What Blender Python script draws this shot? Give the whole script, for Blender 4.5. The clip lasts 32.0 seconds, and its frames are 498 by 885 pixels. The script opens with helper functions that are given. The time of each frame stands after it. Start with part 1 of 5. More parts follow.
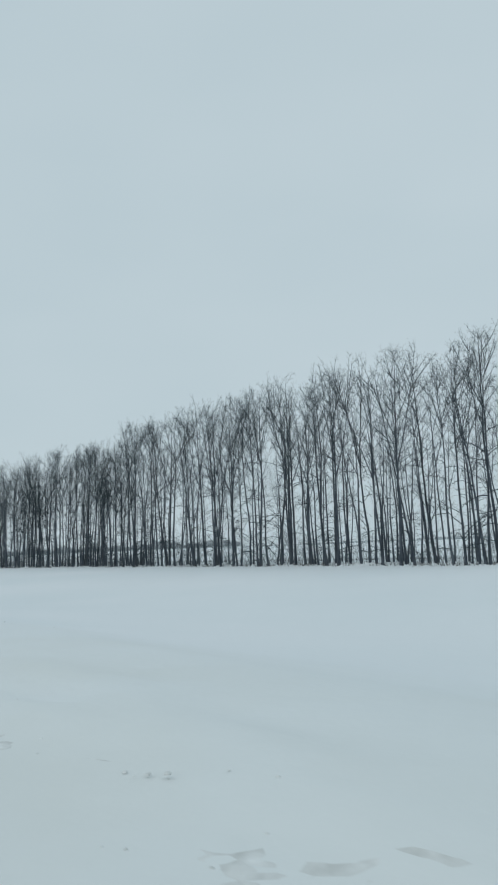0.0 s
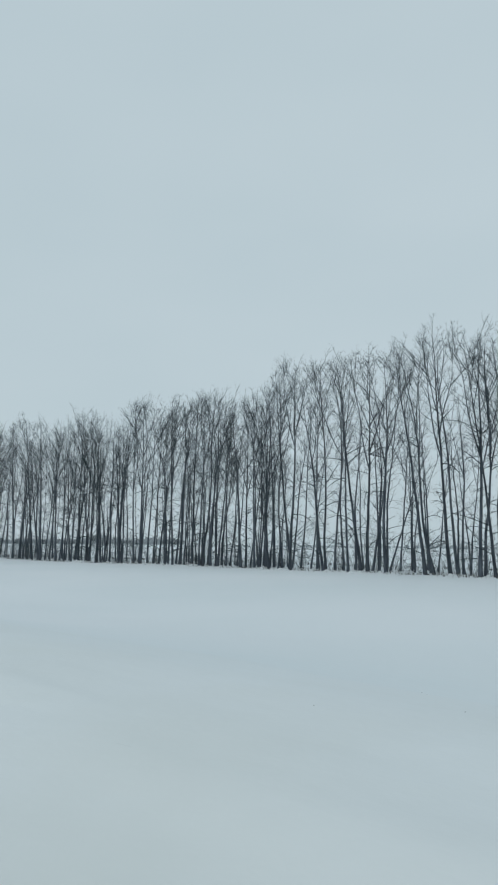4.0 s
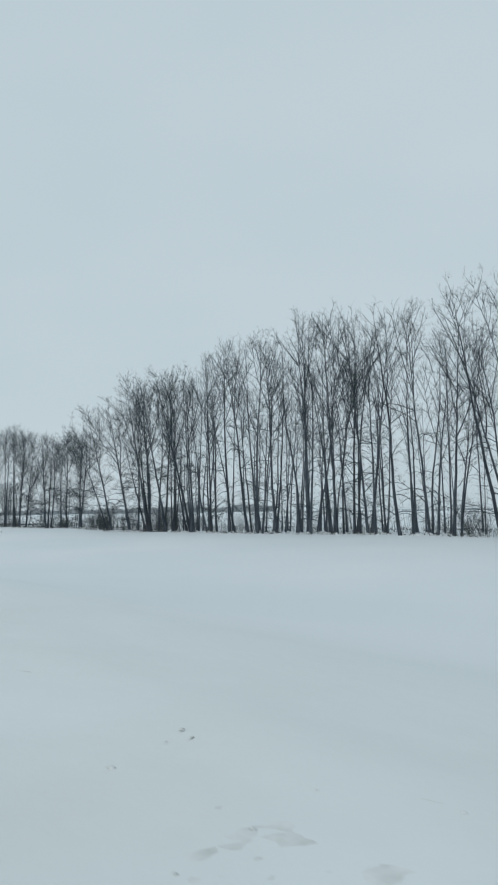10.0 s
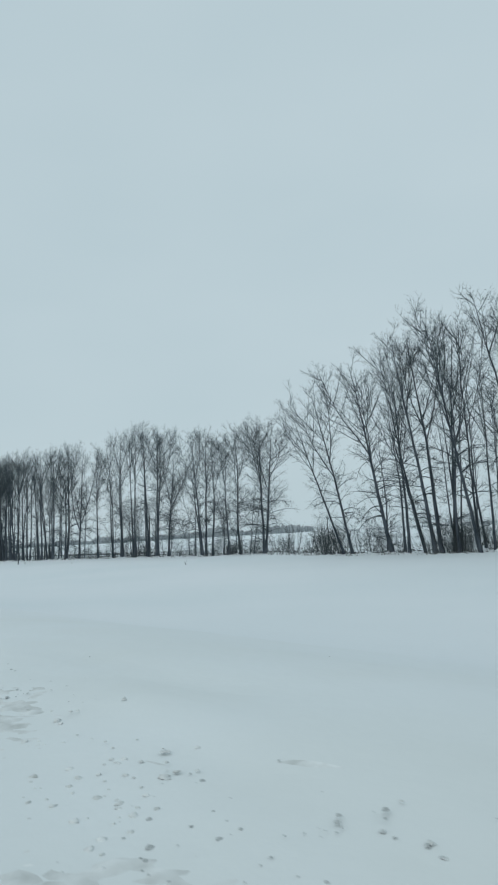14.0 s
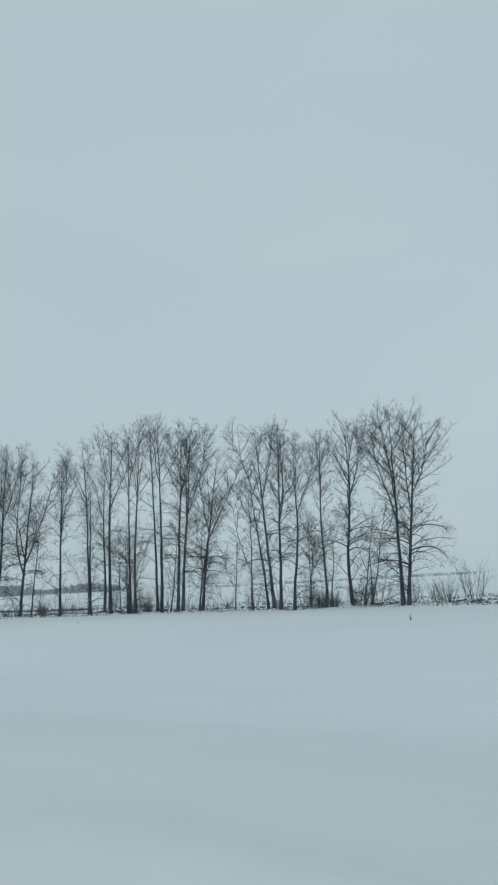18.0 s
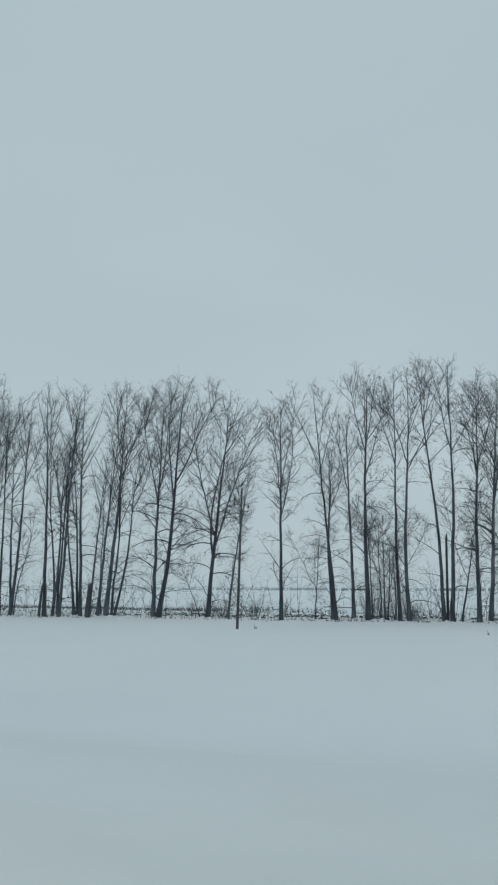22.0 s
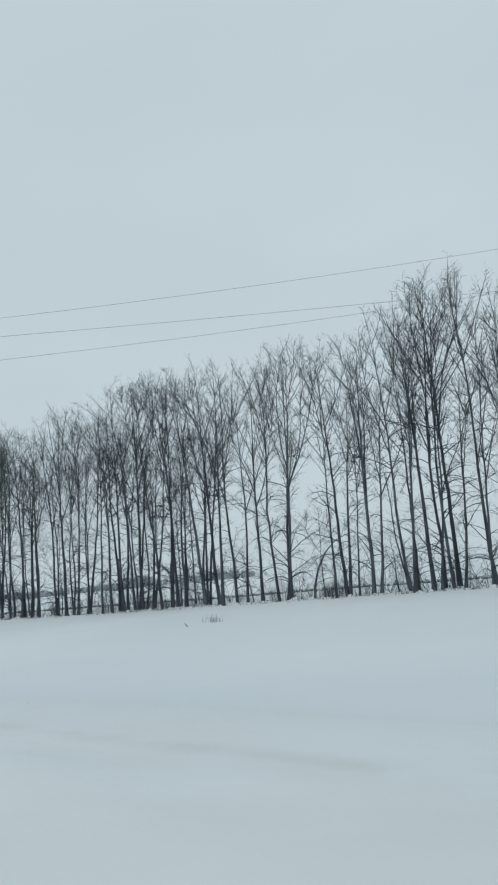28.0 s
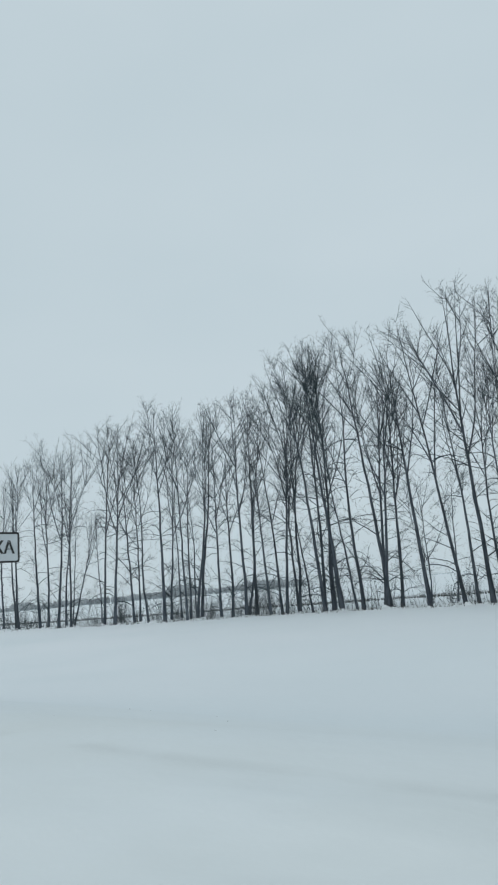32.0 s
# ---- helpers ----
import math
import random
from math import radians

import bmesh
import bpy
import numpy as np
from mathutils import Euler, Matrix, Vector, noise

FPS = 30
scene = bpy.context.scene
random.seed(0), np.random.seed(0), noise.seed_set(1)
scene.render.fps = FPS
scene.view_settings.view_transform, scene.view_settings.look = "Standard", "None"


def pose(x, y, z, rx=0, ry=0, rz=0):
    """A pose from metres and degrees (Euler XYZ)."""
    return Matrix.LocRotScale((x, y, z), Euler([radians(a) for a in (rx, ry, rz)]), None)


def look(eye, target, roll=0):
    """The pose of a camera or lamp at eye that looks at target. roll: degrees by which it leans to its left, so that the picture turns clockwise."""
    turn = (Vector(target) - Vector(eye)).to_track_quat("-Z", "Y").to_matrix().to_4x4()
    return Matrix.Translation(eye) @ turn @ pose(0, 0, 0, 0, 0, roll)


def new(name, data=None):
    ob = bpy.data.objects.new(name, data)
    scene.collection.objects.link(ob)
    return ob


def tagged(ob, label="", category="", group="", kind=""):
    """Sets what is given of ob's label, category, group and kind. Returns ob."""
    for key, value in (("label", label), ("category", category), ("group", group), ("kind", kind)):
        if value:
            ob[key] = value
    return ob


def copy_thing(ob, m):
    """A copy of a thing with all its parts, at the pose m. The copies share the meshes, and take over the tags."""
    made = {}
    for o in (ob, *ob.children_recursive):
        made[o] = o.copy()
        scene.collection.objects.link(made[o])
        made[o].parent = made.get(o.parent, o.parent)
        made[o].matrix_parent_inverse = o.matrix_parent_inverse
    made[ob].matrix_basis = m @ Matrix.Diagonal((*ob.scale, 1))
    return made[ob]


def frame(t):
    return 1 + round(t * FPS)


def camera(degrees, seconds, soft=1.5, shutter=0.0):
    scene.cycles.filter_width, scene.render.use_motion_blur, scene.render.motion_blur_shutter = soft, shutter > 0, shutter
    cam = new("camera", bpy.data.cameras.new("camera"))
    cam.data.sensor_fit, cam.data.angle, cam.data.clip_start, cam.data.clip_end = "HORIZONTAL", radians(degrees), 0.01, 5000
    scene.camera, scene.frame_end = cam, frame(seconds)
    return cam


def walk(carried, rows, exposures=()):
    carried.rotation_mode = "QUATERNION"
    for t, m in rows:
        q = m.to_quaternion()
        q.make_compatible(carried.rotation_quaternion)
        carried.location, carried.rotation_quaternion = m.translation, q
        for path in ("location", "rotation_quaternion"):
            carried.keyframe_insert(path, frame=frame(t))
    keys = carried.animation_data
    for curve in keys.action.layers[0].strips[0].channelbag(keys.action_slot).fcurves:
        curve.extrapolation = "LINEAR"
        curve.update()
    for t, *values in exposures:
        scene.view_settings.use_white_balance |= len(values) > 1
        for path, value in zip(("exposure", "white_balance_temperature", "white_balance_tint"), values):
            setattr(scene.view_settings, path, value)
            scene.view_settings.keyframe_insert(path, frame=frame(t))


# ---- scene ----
# ---- camera: carried in a car along the road, looking to its right ----
cam = camera(40.42, 32.0, soft=2.1, shutter=0.06)
PATH = [
    (0, pose(-0.00, 0, 2.07, 98.58, 2.47, 49.43)),
    (0.5, pose(-4.77, 0, 2.07, 100.00, 2.03, 49.20)),
    (1, pose(-9.53, 0, 2.07, 99.97, 2.67, 48.71)),
    (1.5, pose(-14.30, 0, 2.07, 99.62, 2.30, 47.86)),
    (2, pose(-19.07, 0, 2.07, 100.09, 1.10, 45.60)),
    (2.5, pose(-23.84, 0, 2.07, 100.55, 0.88, 44.51)),
    (3, pose(-28.64, 0, 2.07, 99.66, 0.73, 44.50)),
    (3.5, pose(-33.45, 0, 2.07, 100.05, 0.56, 44.17)),
    (4, pose(-38.28, 0, 2.07, 98.53, -0.28, 43.50)),
    (4.5, pose(-43.12, 0, 2.07, 97.79, 2.70, 43.59)),
    (6.5, pose(-62.55, 0, 2.07, 103.39, 2.34, 37.68)),
    (7, pose(-67.41, 0, 2.07, 105.52, 2.85, 26.20)),
    (7.5, pose(-72.28, 0, 2.07, 100.51, 3.42, 38.99)),
    (8, pose(-77.14, 0, 2.07, 97.45, 2.95, 43.62)),
    (8.5, pose(-81.99, 0, 2.07, 96.28, 3.62, 47.37)),
    (9, pose(-86.85, 0, 2.07, 95.99, 2.56, 48.29)),
    (9.5, pose(-91.70, 0, 2.07, 95.24, 1.74, 48.81)),
    (10, pose(-96.55, 0, 2.07, 95.74, 0.97, 48.86)),
    (10.5, pose(-101.40, 0, 2.07, 96.81, 4.40, 49.07)),
    (11, pose(-106.26, 0, 2.07, 97.80, 4.42, 49.47)),
    (11.5, pose(-111.14, 0, 2.07, 96.81, -0.17, 48.41)),
    (12, pose(-116.04, 0, 2.07, 96.17, 1.73, 48.97)),
    (12.5, pose(-120.94, 0, 2.07, 96.31, 4.36, 49.52)),
    (13, pose(-125.83, 0, 2.07, 98.35, 4.38, 50.20)),
    (13.5, pose(-130.71, 0, 2.07, 97.24, 4.62, 50.48)),
    (14, pose(-135.59, 0, 2.07, 97.70, 3.38, 50.35)),
    (14.5, pose(-140.46, 0, 2.07, 97.71, 3.60, 50.18)),
    (15, pose(-145.33, 0, 2.07, 97.55, 2.26, 50.23)),
    (15.5, pose(-150.18, 0, 2.07, 96.12, 1.82, 50.09)),
    (17.5, pose(-169.52, 0, 2.07, 99.54, 2.18, 37.41)),
    (18, pose(-174.32, 0, 2.07, 101.66, 3.08, 32.79)),
    (18.5, pose(-179.10, 0, 2.07, 105.49, 3.33, 17.01)),
    (19, pose(-183.89, 0, 2.07, 106.03, 7.11, 12.67)),
    (19.5, pose(-188.66, 0, 2.07, 105.39, 4.24, 11.55)),
    (20, pose(-193.45, 0, 2.07, 105.51, 2.32, 11.94)),
    (20.5, pose(-198.25, 0, 2.07, 104.68, 2.65, 12.57)),
    (21, pose(-203.06, 0, 2.07, 104.13, 2.36, 13.27)),
    (21.5, pose(-207.90, 0, 2.07, 100.66, 2.07, 14.73)),
    (22, pose(-212.76, 0, 2.07, 101.99, -0.19, 18.44)),
    (22.5, pose(-217.64, 0, 2.07, 101.08, 0.03, 18.88)),
    (23, pose(-222.56, 0, 2.07, 99.56, -0.94, 19.28)),
    (23.5, pose(-227.51, 0, 2.07, 100.33, 0.23, 20.07)),
    (24, pose(-232.49, 0, 2.07, 100.17, 2.24, 20.70)),
    (24.5, pose(-237.48, 0, 2.07, 99.97, 1.37, 22.30)),
    (26.5, pose(-258.00, 0, 2.07, 97.38, 6.48, 37.74)),
    (27, pose(-263.25, 0, 2.07, 98.21, 7.09, 37.60)),
    (27.5, pose(-268.53, 0, 2.07, 100.83, 4.18, 37.93)),
    (28, pose(-273.84, 0, 2.07, 101.13, 5.55, 38.98)),
    (28.5, pose(-279.16, 0, 2.07, 100.81, 3.96, 39.21)),
    (29, pose(-284.49, 0, 2.07, 100.43, 4.28, 39.42)),
    (29.5, pose(-289.84, 0, 2.07, 101.01, 4.87, 39.48)),
    (30, pose(-295.20, 0, 2.07, 100.90, 4.67, 39.42)),
    (30.5, pose(-300.58, 0, 2.07, 101.25, 3.29, 38.92)),
    (31, pose(-305.96, 0, 2.07, 101.85, 4.06, 39.33)),
    (31.5, pose(-311.35, 0, 2.07, 101.61, 4.10, 40.31)),
    (32, pose(-316.74, 0, 2.07, 102.24, 5.04, 40.93)),
]
walk(cam, PATH, [(0, -0.02, 6500, 10.5), (7.5, -0.06, 6500, 10.5), (9, 0.0, 6560, 12), (11, 0.02, 6560, 11.5), (13.5, -0.02, 6450, 9), (15, 0, 6410, 8), (17.5, -0.12, 6410, 8), (19, -0.2, 6400, 7.5), (21, -0.21, 6450, 9), (22, -0.21, 6470, 10), (23, -0.13, 6500, 10.5), (24, -0.12, 6530, 11.5), (26.5, 0.05, 6600, 12.5), (30, 0.0, 6600, 12.5), (32, 0.05, 6560, 12)])

# ---- world and light: an even winter overcast ----
world = bpy.data.worlds.new("overcast_sky")
scene.world = world
world.use_nodes = True
wn, wl = world.node_tree.nodes, world.node_tree.links
wn.clear()
w_out = wn.new("ShaderNodeOutputWorld")
w_bg = wn.new("ShaderNodeBackground")
w_sky = wn.new("ShaderNodeTexSky")
w_sky.sky_type = "NISHITA"
w_sky.sun_disc = False
w_sky.sun_elevation = radians(24)
w_sky.sun_rotation = radians(200)
w_sky.air_density, w_sky.dust_density = 1.0, 4.0
w_coord = wn.new("ShaderNodeTexCoord")
w_map = wn.new("ShaderNodeMapping")
w_map.inputs["Scale"].default_value = (1.0, 1.0, 2.6)
w_noise = wn.new("ShaderNodeTexNoise")
w_noise.inputs["Scale"].default_value = 1.6
w_noise.inputs["Detail"].default_value = 3.0
w_noise.inputs["Roughness"].default_value = 0.45
w_ramp = wn.new("ShaderNodeValToRGB")
w_ramp.color_ramp.elements[0].position, w_ramp.color_ramp.elements[0].color = 0.30, (0.505, 0.622, 0.672, 1)
w_ramp.color_ramp.elements[1].position, w_ramp.color_ramp.elements[1].color = 0.72, (0.560, 0.668, 0.715, 1)
w_scale = wn.new("ShaderNodeVectorMath")
w_scale.operation = "SCALE"
w_scale.inputs["Scale"].default_value = 0.08
w_mix = wn.new("ShaderNodeMix")
w_mix.data_type = "RGBA"
w_mix.inputs["Factor"].default_value = 0.93
wl.new(w_coord.outputs["Generated"], w_map.inputs["Vector"])
wl.new(w_map.outputs["Vector"], w_noise.inputs["Vector"])
wl.new(w_noise.outputs["Fac"], w_ramp.inputs["Fac"])
wl.new(w_sky.outputs["Color"], w_scale.inputs[0])
wl.new(w_scale.outputs["Vector"], w_mix.inputs["A"])
wl.new(w_ramp.outputs["Color"], w_mix.inputs["B"])
wl.new(w_mix.outputs["Result"], w_bg.inputs["Color"])
w_bg.inputs["Strength"].default_value = 1.0
wl.new(w_bg.outputs["Background"], w_out.inputs["Surface"])

sun = new("sun", bpy.data.lights.new("sun", "SUN"))
sun.data.energy = 0.5
sun.data.angle = radians(40)
sun.data.color = (1.0, 0.985, 0.96)
sun.matrix_world = look((0, 0, 40), (-14, 30, 18))


# ---- materials ----
def material(name, rough=0.8, metallic=0.0):
    m = bpy.data.materials.new(name)
    m.use_nodes = True
    b = m.node_tree.nodes["Principled BSDF"]
    b.inputs["Roughness"].default_value = rough
    b.inputs["Metallic"].default_value = metallic
    return m, m.node_tree.nodes, m.node_tree.links, b


def noise_node(nodes, links, scale, detail=4.0, coord="Object", stretch=(1, 1, 1)):
    c = nodes.new("ShaderNodeTexCoord")
    mp = nodes.new("ShaderNodeMapping")
    mp.inputs["Scale"].default_value = stretch
    n = nodes.new("ShaderNodeTexNoise")
    n.inputs["Scale"].default_value = scale
    n.inputs["Detail"].default_value = detail
    links.new(c.outputs[coord], mp.inputs["Vector"])
    links.new(mp.outputs["Vector"], n.inputs["Vector"])
    return n


def ramp(nodes, links, source, stops):
    r = nodes.new("ShaderNodeValToRGB")
    e = r.color_ramp.elements
    while len(e) < len(stops):
        e.new(0.5)
    for el, (p, c) in zip(e, stops):
        el.position, el.color = p, (*c, 1)
    links.new(source, r.inputs["Fac"])
    return r


def bump(nodes, links, source, strength, distance, b):
    n = nodes.new("ShaderNodeBump")
    n.inputs["Strength"].default_value = strength
    n.inputs["Distance"].default_value = distance
    links.new(source, n.inputs["Height"])
    links.new(n.outputs["Normal"], b.inputs["Normal"])


def snow_material():
    m, n, l, b = material("snow", 0.75)
    big = noise_node(n, l, 0.06, 5)
    col = ramp(n, l, big.outputs["Fac"], [(0.3, (0.74, 0.79, 0.81)), (0.7, (0.80, 0.83, 0.85))])
    # warmer, slightly darker tint towards the ploughed road edge, in uneven patches
    pos = n.new("ShaderNodeNewGeometry")
    sep = n.new("ShaderNodeSeparateXYZ")
    l.new(pos.outputs["Position"], sep.inputs["Vector"])
    away = n.new("ShaderNodeMapRange")
    away.inputs["From Min"].default_value, away.inputs["From Max"].default_value = 1.0, 9.0
    away.inputs["To Min"].default_value, away.inputs["To Max"].default_value = 1.0, 0.0
    l.new(sep.outputs["Y"], away.inputs["Value"])
    blot = noise_node(n, l, 0.45, 5)
    amount = n.new("ShaderNodeMath")
    amount.operation = "MULTIPLY"
    l.new(away.outputs["Result"], amount.inputs[0])
    spread = ramp(n, l, blot.outputs["Fac"], [(0.25, (0.15, 0.15, 0.15)), (0.7, (0.62, 0.62, 0.62))])
    l.new(spread.outputs["Color"], amount.inputs[1])
    mix = n.new("ShaderNodeMix")
    mix.data_type = "RGBA"
    mix.inputs["B"].default_value = (0.67, 0.69, 0.655, 1)
    l.new(amount.outputs[0], mix.inputs["Factor"])
    l.new(col.outputs["Color"], mix.inputs["A"])
    # a broken, greyer line along the ploughed shoulder
    wobble = noise_node(n, l, 0.12, 3)
    ahead = n.new("ShaderNodeMath")
    ahead.operation = "MULTIPLY_ADD"
    ahead.inputs[1].default_value, ahead.inputs[2].default_value = -0.9, -3.1
    l.new(wobble.outputs["Fac"], ahead.inputs[0])
    off = n.new("ShaderNodeMath")
    off.operation = "ADD"
    l.new(sep.outputs["Y"], off.inputs[0])
    l.new(ahead.outputs[0], off.inputs[1])
    near = n.new("ShaderNodeMath")
    near.operation = "ABSOLUTE"
    l.new(off.outputs[0], near.inputs[0])
    band = n.new("ShaderNodeMapRange")
    band.inputs["From Min"].default_value, band.inputs["From Max"].default_value = 0.03, 0.20
    band.inputs["To Min"].default_value, band.inputs["To Max"].default_value = 0.24, 0.0
    l.new(near.outputs[0], band.inputs["Value"])
    gaps = noise_node(n, l, 0.9, 5)
    broken = ramp(n, l, gaps.outputs["Fac"], [(0.42, (0, 0, 0)), (0.62, (1, 1, 1))])
    along = n.new("ShaderNodeMapRange")
    along.inputs["From Min"].default_value, along.inputs["From Max"].default_value = -262, -252
    along.inputs["To Min"].default_value, along.inputs["To Max"].default_value = 1.0, 0.0
    l.new(sep.outputs["X"], along.inputs["Value"])
    share = n.new("ShaderNodeMath")
    share.operation = "MULTIPLY"
    l.new(band.outputs["Result"], share.inputs[0])
    l.new(along.outputs["Result"], share.inputs[1])
    band_amount = n.new("ShaderNodeMath")
    band_amount.operation = "MULTIPLY"
    l.new(share.outputs[0], band_amount.inputs[0])
    l.new(broken.outputs["Color"], band_amount.inputs[1])
    line = n.new("ShaderNodeMix")
    line.data_type = "RGBA"
    line.inputs["B"].default_value = (0.50, 0.53, 0.53, 1)
    l.new(band_amount.outputs[0], line.inputs["Factor"])
    l.new(mix.outputs["Result"], line.inputs["A"])
    l.new(line.outputs["Result"], b.inputs["Base Color"])
    fine = noise_node(n, l, 3.0, 6)
    bump(n, l, fine.outputs["Fac"], 0.25, 0.06, b)
    b.inputs["Specular IOR Level"].default_value = 0.2
    return m


def bark_material(name, dark, light):
    m, n, l, b = material(name, 0.9)
    info = n.new("ShaderNodeObjectInfo")
    streak = noise_node(n, l, 6.0, 5, stretch=(1, 1, 0.15))
    col = ramp(n, l, streak.outputs["Fac"], [(0.3, dark), (0.75, light)])
    val = n.new("ShaderNodeMapRange")
    val.inputs["To Min"].default_value, val.inputs["To Max"].default_value = 0.75, 1.3
    l.new(info.outputs["Random"], val.inputs["Value"])
    hs = n.new("ShaderNodeHueSaturation")
    l.new(val.outputs["Result"], hs.inputs["Value"])
    l.new(col.outputs["Color"], hs.inputs["Color"])
    l.new(hs.outputs["Color"], b.inputs["Base Color"])
    bump(n, l, streak.outputs["Fac"], 0.5, 0.03, b)
    b.inputs["Specular IOR Level"].default_value = 0.15
    return m


def mottled(name, dark, light, scale, rough=0.85, metallic=0.0, relief=0.01, stretch=(1, 1, 1)):
    m, n, l, b = material(name, rough, metallic)
    s = noise_node(n, l, scale, 5, stretch=stretch)
    c = ramp(n, l, s.outputs["Fac"], [(0.3, dark), (0.7, light)])
    l.new(c.outputs["Color"], b.inputs["Base Color"])
    bump(n, l, s.outputs["Fac"], 0.4, relief, b)
    return m


SNOW = snow_material()
DIRTY_SNOW = mottled("dirty_snow", (0.54, 0.56, 0.55), (0.80, 0.825, 0.825), 7.0, 0.85, relief=0.02)
BARK = bark_material("grey_bark", (0.032, 0.040, 0.051), (0.108, 0.128, 0.149))
TWIG = bark_material("twig_bark", (0.028, 0.039, 0.045), (0.064, 0.086, 0.095))
BRUSH = bark_material("brush_stems", (0.040, 0.050, 0.054), (0.095, 0.110, 0.114))
SLUSH = mottled("frozen_slush", (0.32, 0.345, 0.35), (0.56, 0.585, 0.585), 9.0, 0.9, relief=0.02)
SOIL = mottled("frozen_soil", (0.045, 0.050, 0.053), (0.115, 0.122, 0.124), 4.0, 0.95, relief=0.04)
DRY_GRASS = mottled("dry_grass", (0.065, 0.068, 0.066), (0.15, 0.152, 0.142), 3.0, 0.95)
# aerial haze is mixed into the base colour of the distant woods and hedge
MID_WOOD = mottled("haze_tinted_hedge", (0.36, 0.41, 0.435), (0.43, 0.48, 0.50), 0.05, 0.95)
HAZE_TINTED_WOOD = mottled("haze_tinted_woodland", (0.46, 0.52, 0.545), (0.53, 0.585, 0.61), 0.05, 0.95)
FAR_WOOD = mottled("haze_tinted_far_wood", (0.29, 0.325, 0.345), (0.38, 0.415, 0.435), 0.05, 0.95)
DEAD_WOOD = mottled("dead_wood", (0.026, 0.032, 0.036), (0.075, 0.088, 0.094), 5.0, 0.95, relief=0.03, stretch=(1, 1, 0.2))
CONCRETE = mottled("weathered_concrete", (0.10, 0.115, 0.126), (0.18, 0.20, 0.214), 5.0, 0.9, relief=0.01)
STRUT_CONCRETE = mottled("grey_concrete", (0.19, 0.20, 0.21), (0.34, 0.355, 0.365), 4.0, 0.9, relief=0.01)
PALE_CONCRETE = mottled("frosted_concrete", (0.30, 0.32, 0.33), (0.52, 0.54, 0.55), 3.0, 0.9, relief=0.01)
TIMBER = mottled("tarred_timber", (0.022, 0.025, 0.027), (0.052, 0.056, 0.058), 7.0, 0.85, relief=0.01, stretch=(1, 1, 0.1))
OLD_WOOD = mottled("old_grey_wood", (0.032, 0.040, 0.044), (0.072, 0.084, 0.090), 6.0, 0.9, relief=0.01, stretch=(1, 1, 0.1))
STEEL = mottled("galvanised_steel", (0.07, 0.08, 0.085), (0.14, 0.15, 0.155), 9.0, 0.6, 0.2, 0.002)
IRON = mottled("dark_iron", (0.02, 0.02, 0.02), (0.05, 0.05, 0.05), 9.0, 0.6, 0.5, 0.002)
PORCELAIN = mottled("insulator_glass", (0.02, 0.03, 0.03), (0.06, 0.07, 0.07), 3.0, 0.2, 0, 0.001)
RED = mottled("sign_red", (0.36, 0.012, 0.035), (0.45, 0.022, 0.05), 4.0, 0.4, 0, 0.001)
BLUE = mottled("sign_blue", (0.006, 0.055, 0.22), (0.010, 0.075, 0.28), 4.0, 0.4, 0, 0.001)
WHITE = mottled("sign_white", (0.74, 0.75, 0.76), (0.82, 0.83, 0.84), 3.0, 0.5, 0, 0.001)
BOARD_WHITE = mottled("dull_white_enamel", (0.50, 0.53, 0.55), (0.62, 0.65, 0.67), 3.0, 0.5, 0, 0.001)
BLACK = mottled("sign_black", (0.012, 0.012, 0.014), (0.03, 0.03, 0.03), 3.0, 0.5, 0, 0.001)
WIRE = mottled("bare_wire", (0.10, 0.11, 0.12), (0.18, 0.19, 0.20), 2.0, 0.5, 0.6, 0.001)


# ---- mesh helpers ----
def mesh_of(name, verts, faces, mat, smooth=False):
    me = bpy.data.meshes.new(name)
    me.from_pydata(verts, [], faces)
    me.materials.append(mat)
    if smooth:
        me.shade_smooth()
    me.update()
    return me


def part(name, bm, mat, parent, label=""):
    """A bmesh as one mesh object under a thing or a part."""
    me = bpy.data.meshes.new(name)
    bmesh.ops.recalc_face_normals(bm, faces=bm.faces)
    bm.to_mesh(me)
    bm.free()
    me.materials.append(mat)
    ob = new(name, me)
    ob.parent = parent
    if label:
        tagged(ob, label)
    return ob


def tube(V, F, pts, radii, sides):
    """A tapered tube through pts; ends in a point where the last radius is nil."""
    start = len(V)
    n = len(pts)
    for i, p in enumerate(pts):
        if i == n - 1 and radii[i] <= 0:
            V.append(tuple(p))
            break
        d = (pts[min(i + 1, n - 1)] - pts[max(i - 1, 0)]).normalized()
        ref = Vector((1, 0, 0)) if abs(d.x) < 0.8 else Vector((0, 1, 0))
        u = d.cross(ref).normalized()
        v = d.cross(u)
        for k in range(sides):
            a = 2 * math.pi * k / sides
            V.append(tuple(p + (u * math.cos(a) + v * math.sin(a)) * radii[i]))
    rings = n if radii[-1] > 0 else n - 1
    for i in range(rings - 1):
        for k in range(sides):
            a, b = start + i * sides + k, start + i * sides + (k + 1) % sides
            F.append((a, b, b + sides, a + sides))
    if radii[-1] <= 0:
        tip = start + rings * sides
        for k in range(sides):
            F.append((start + (rings - 1) * sides + k, start + (rings - 1) * sides + (k + 1) % sides, tip))


def cyl(bm, p, q, r1, r2, sides=12):
    """A closed cylinder or cone from p to q in a bmesh."""
    p, q = Vector(p), Vector(q)
    m = Matrix.Translation((p + q) / 2) @ (q - p).to_track_quat("Z", "Y").to_matrix().to_4x4()
    bmesh.ops.create_cone(bm, cap_ends=True, segments=sides, radius1=r1, radius2=r2, depth=(q - p).length, matrix=m)


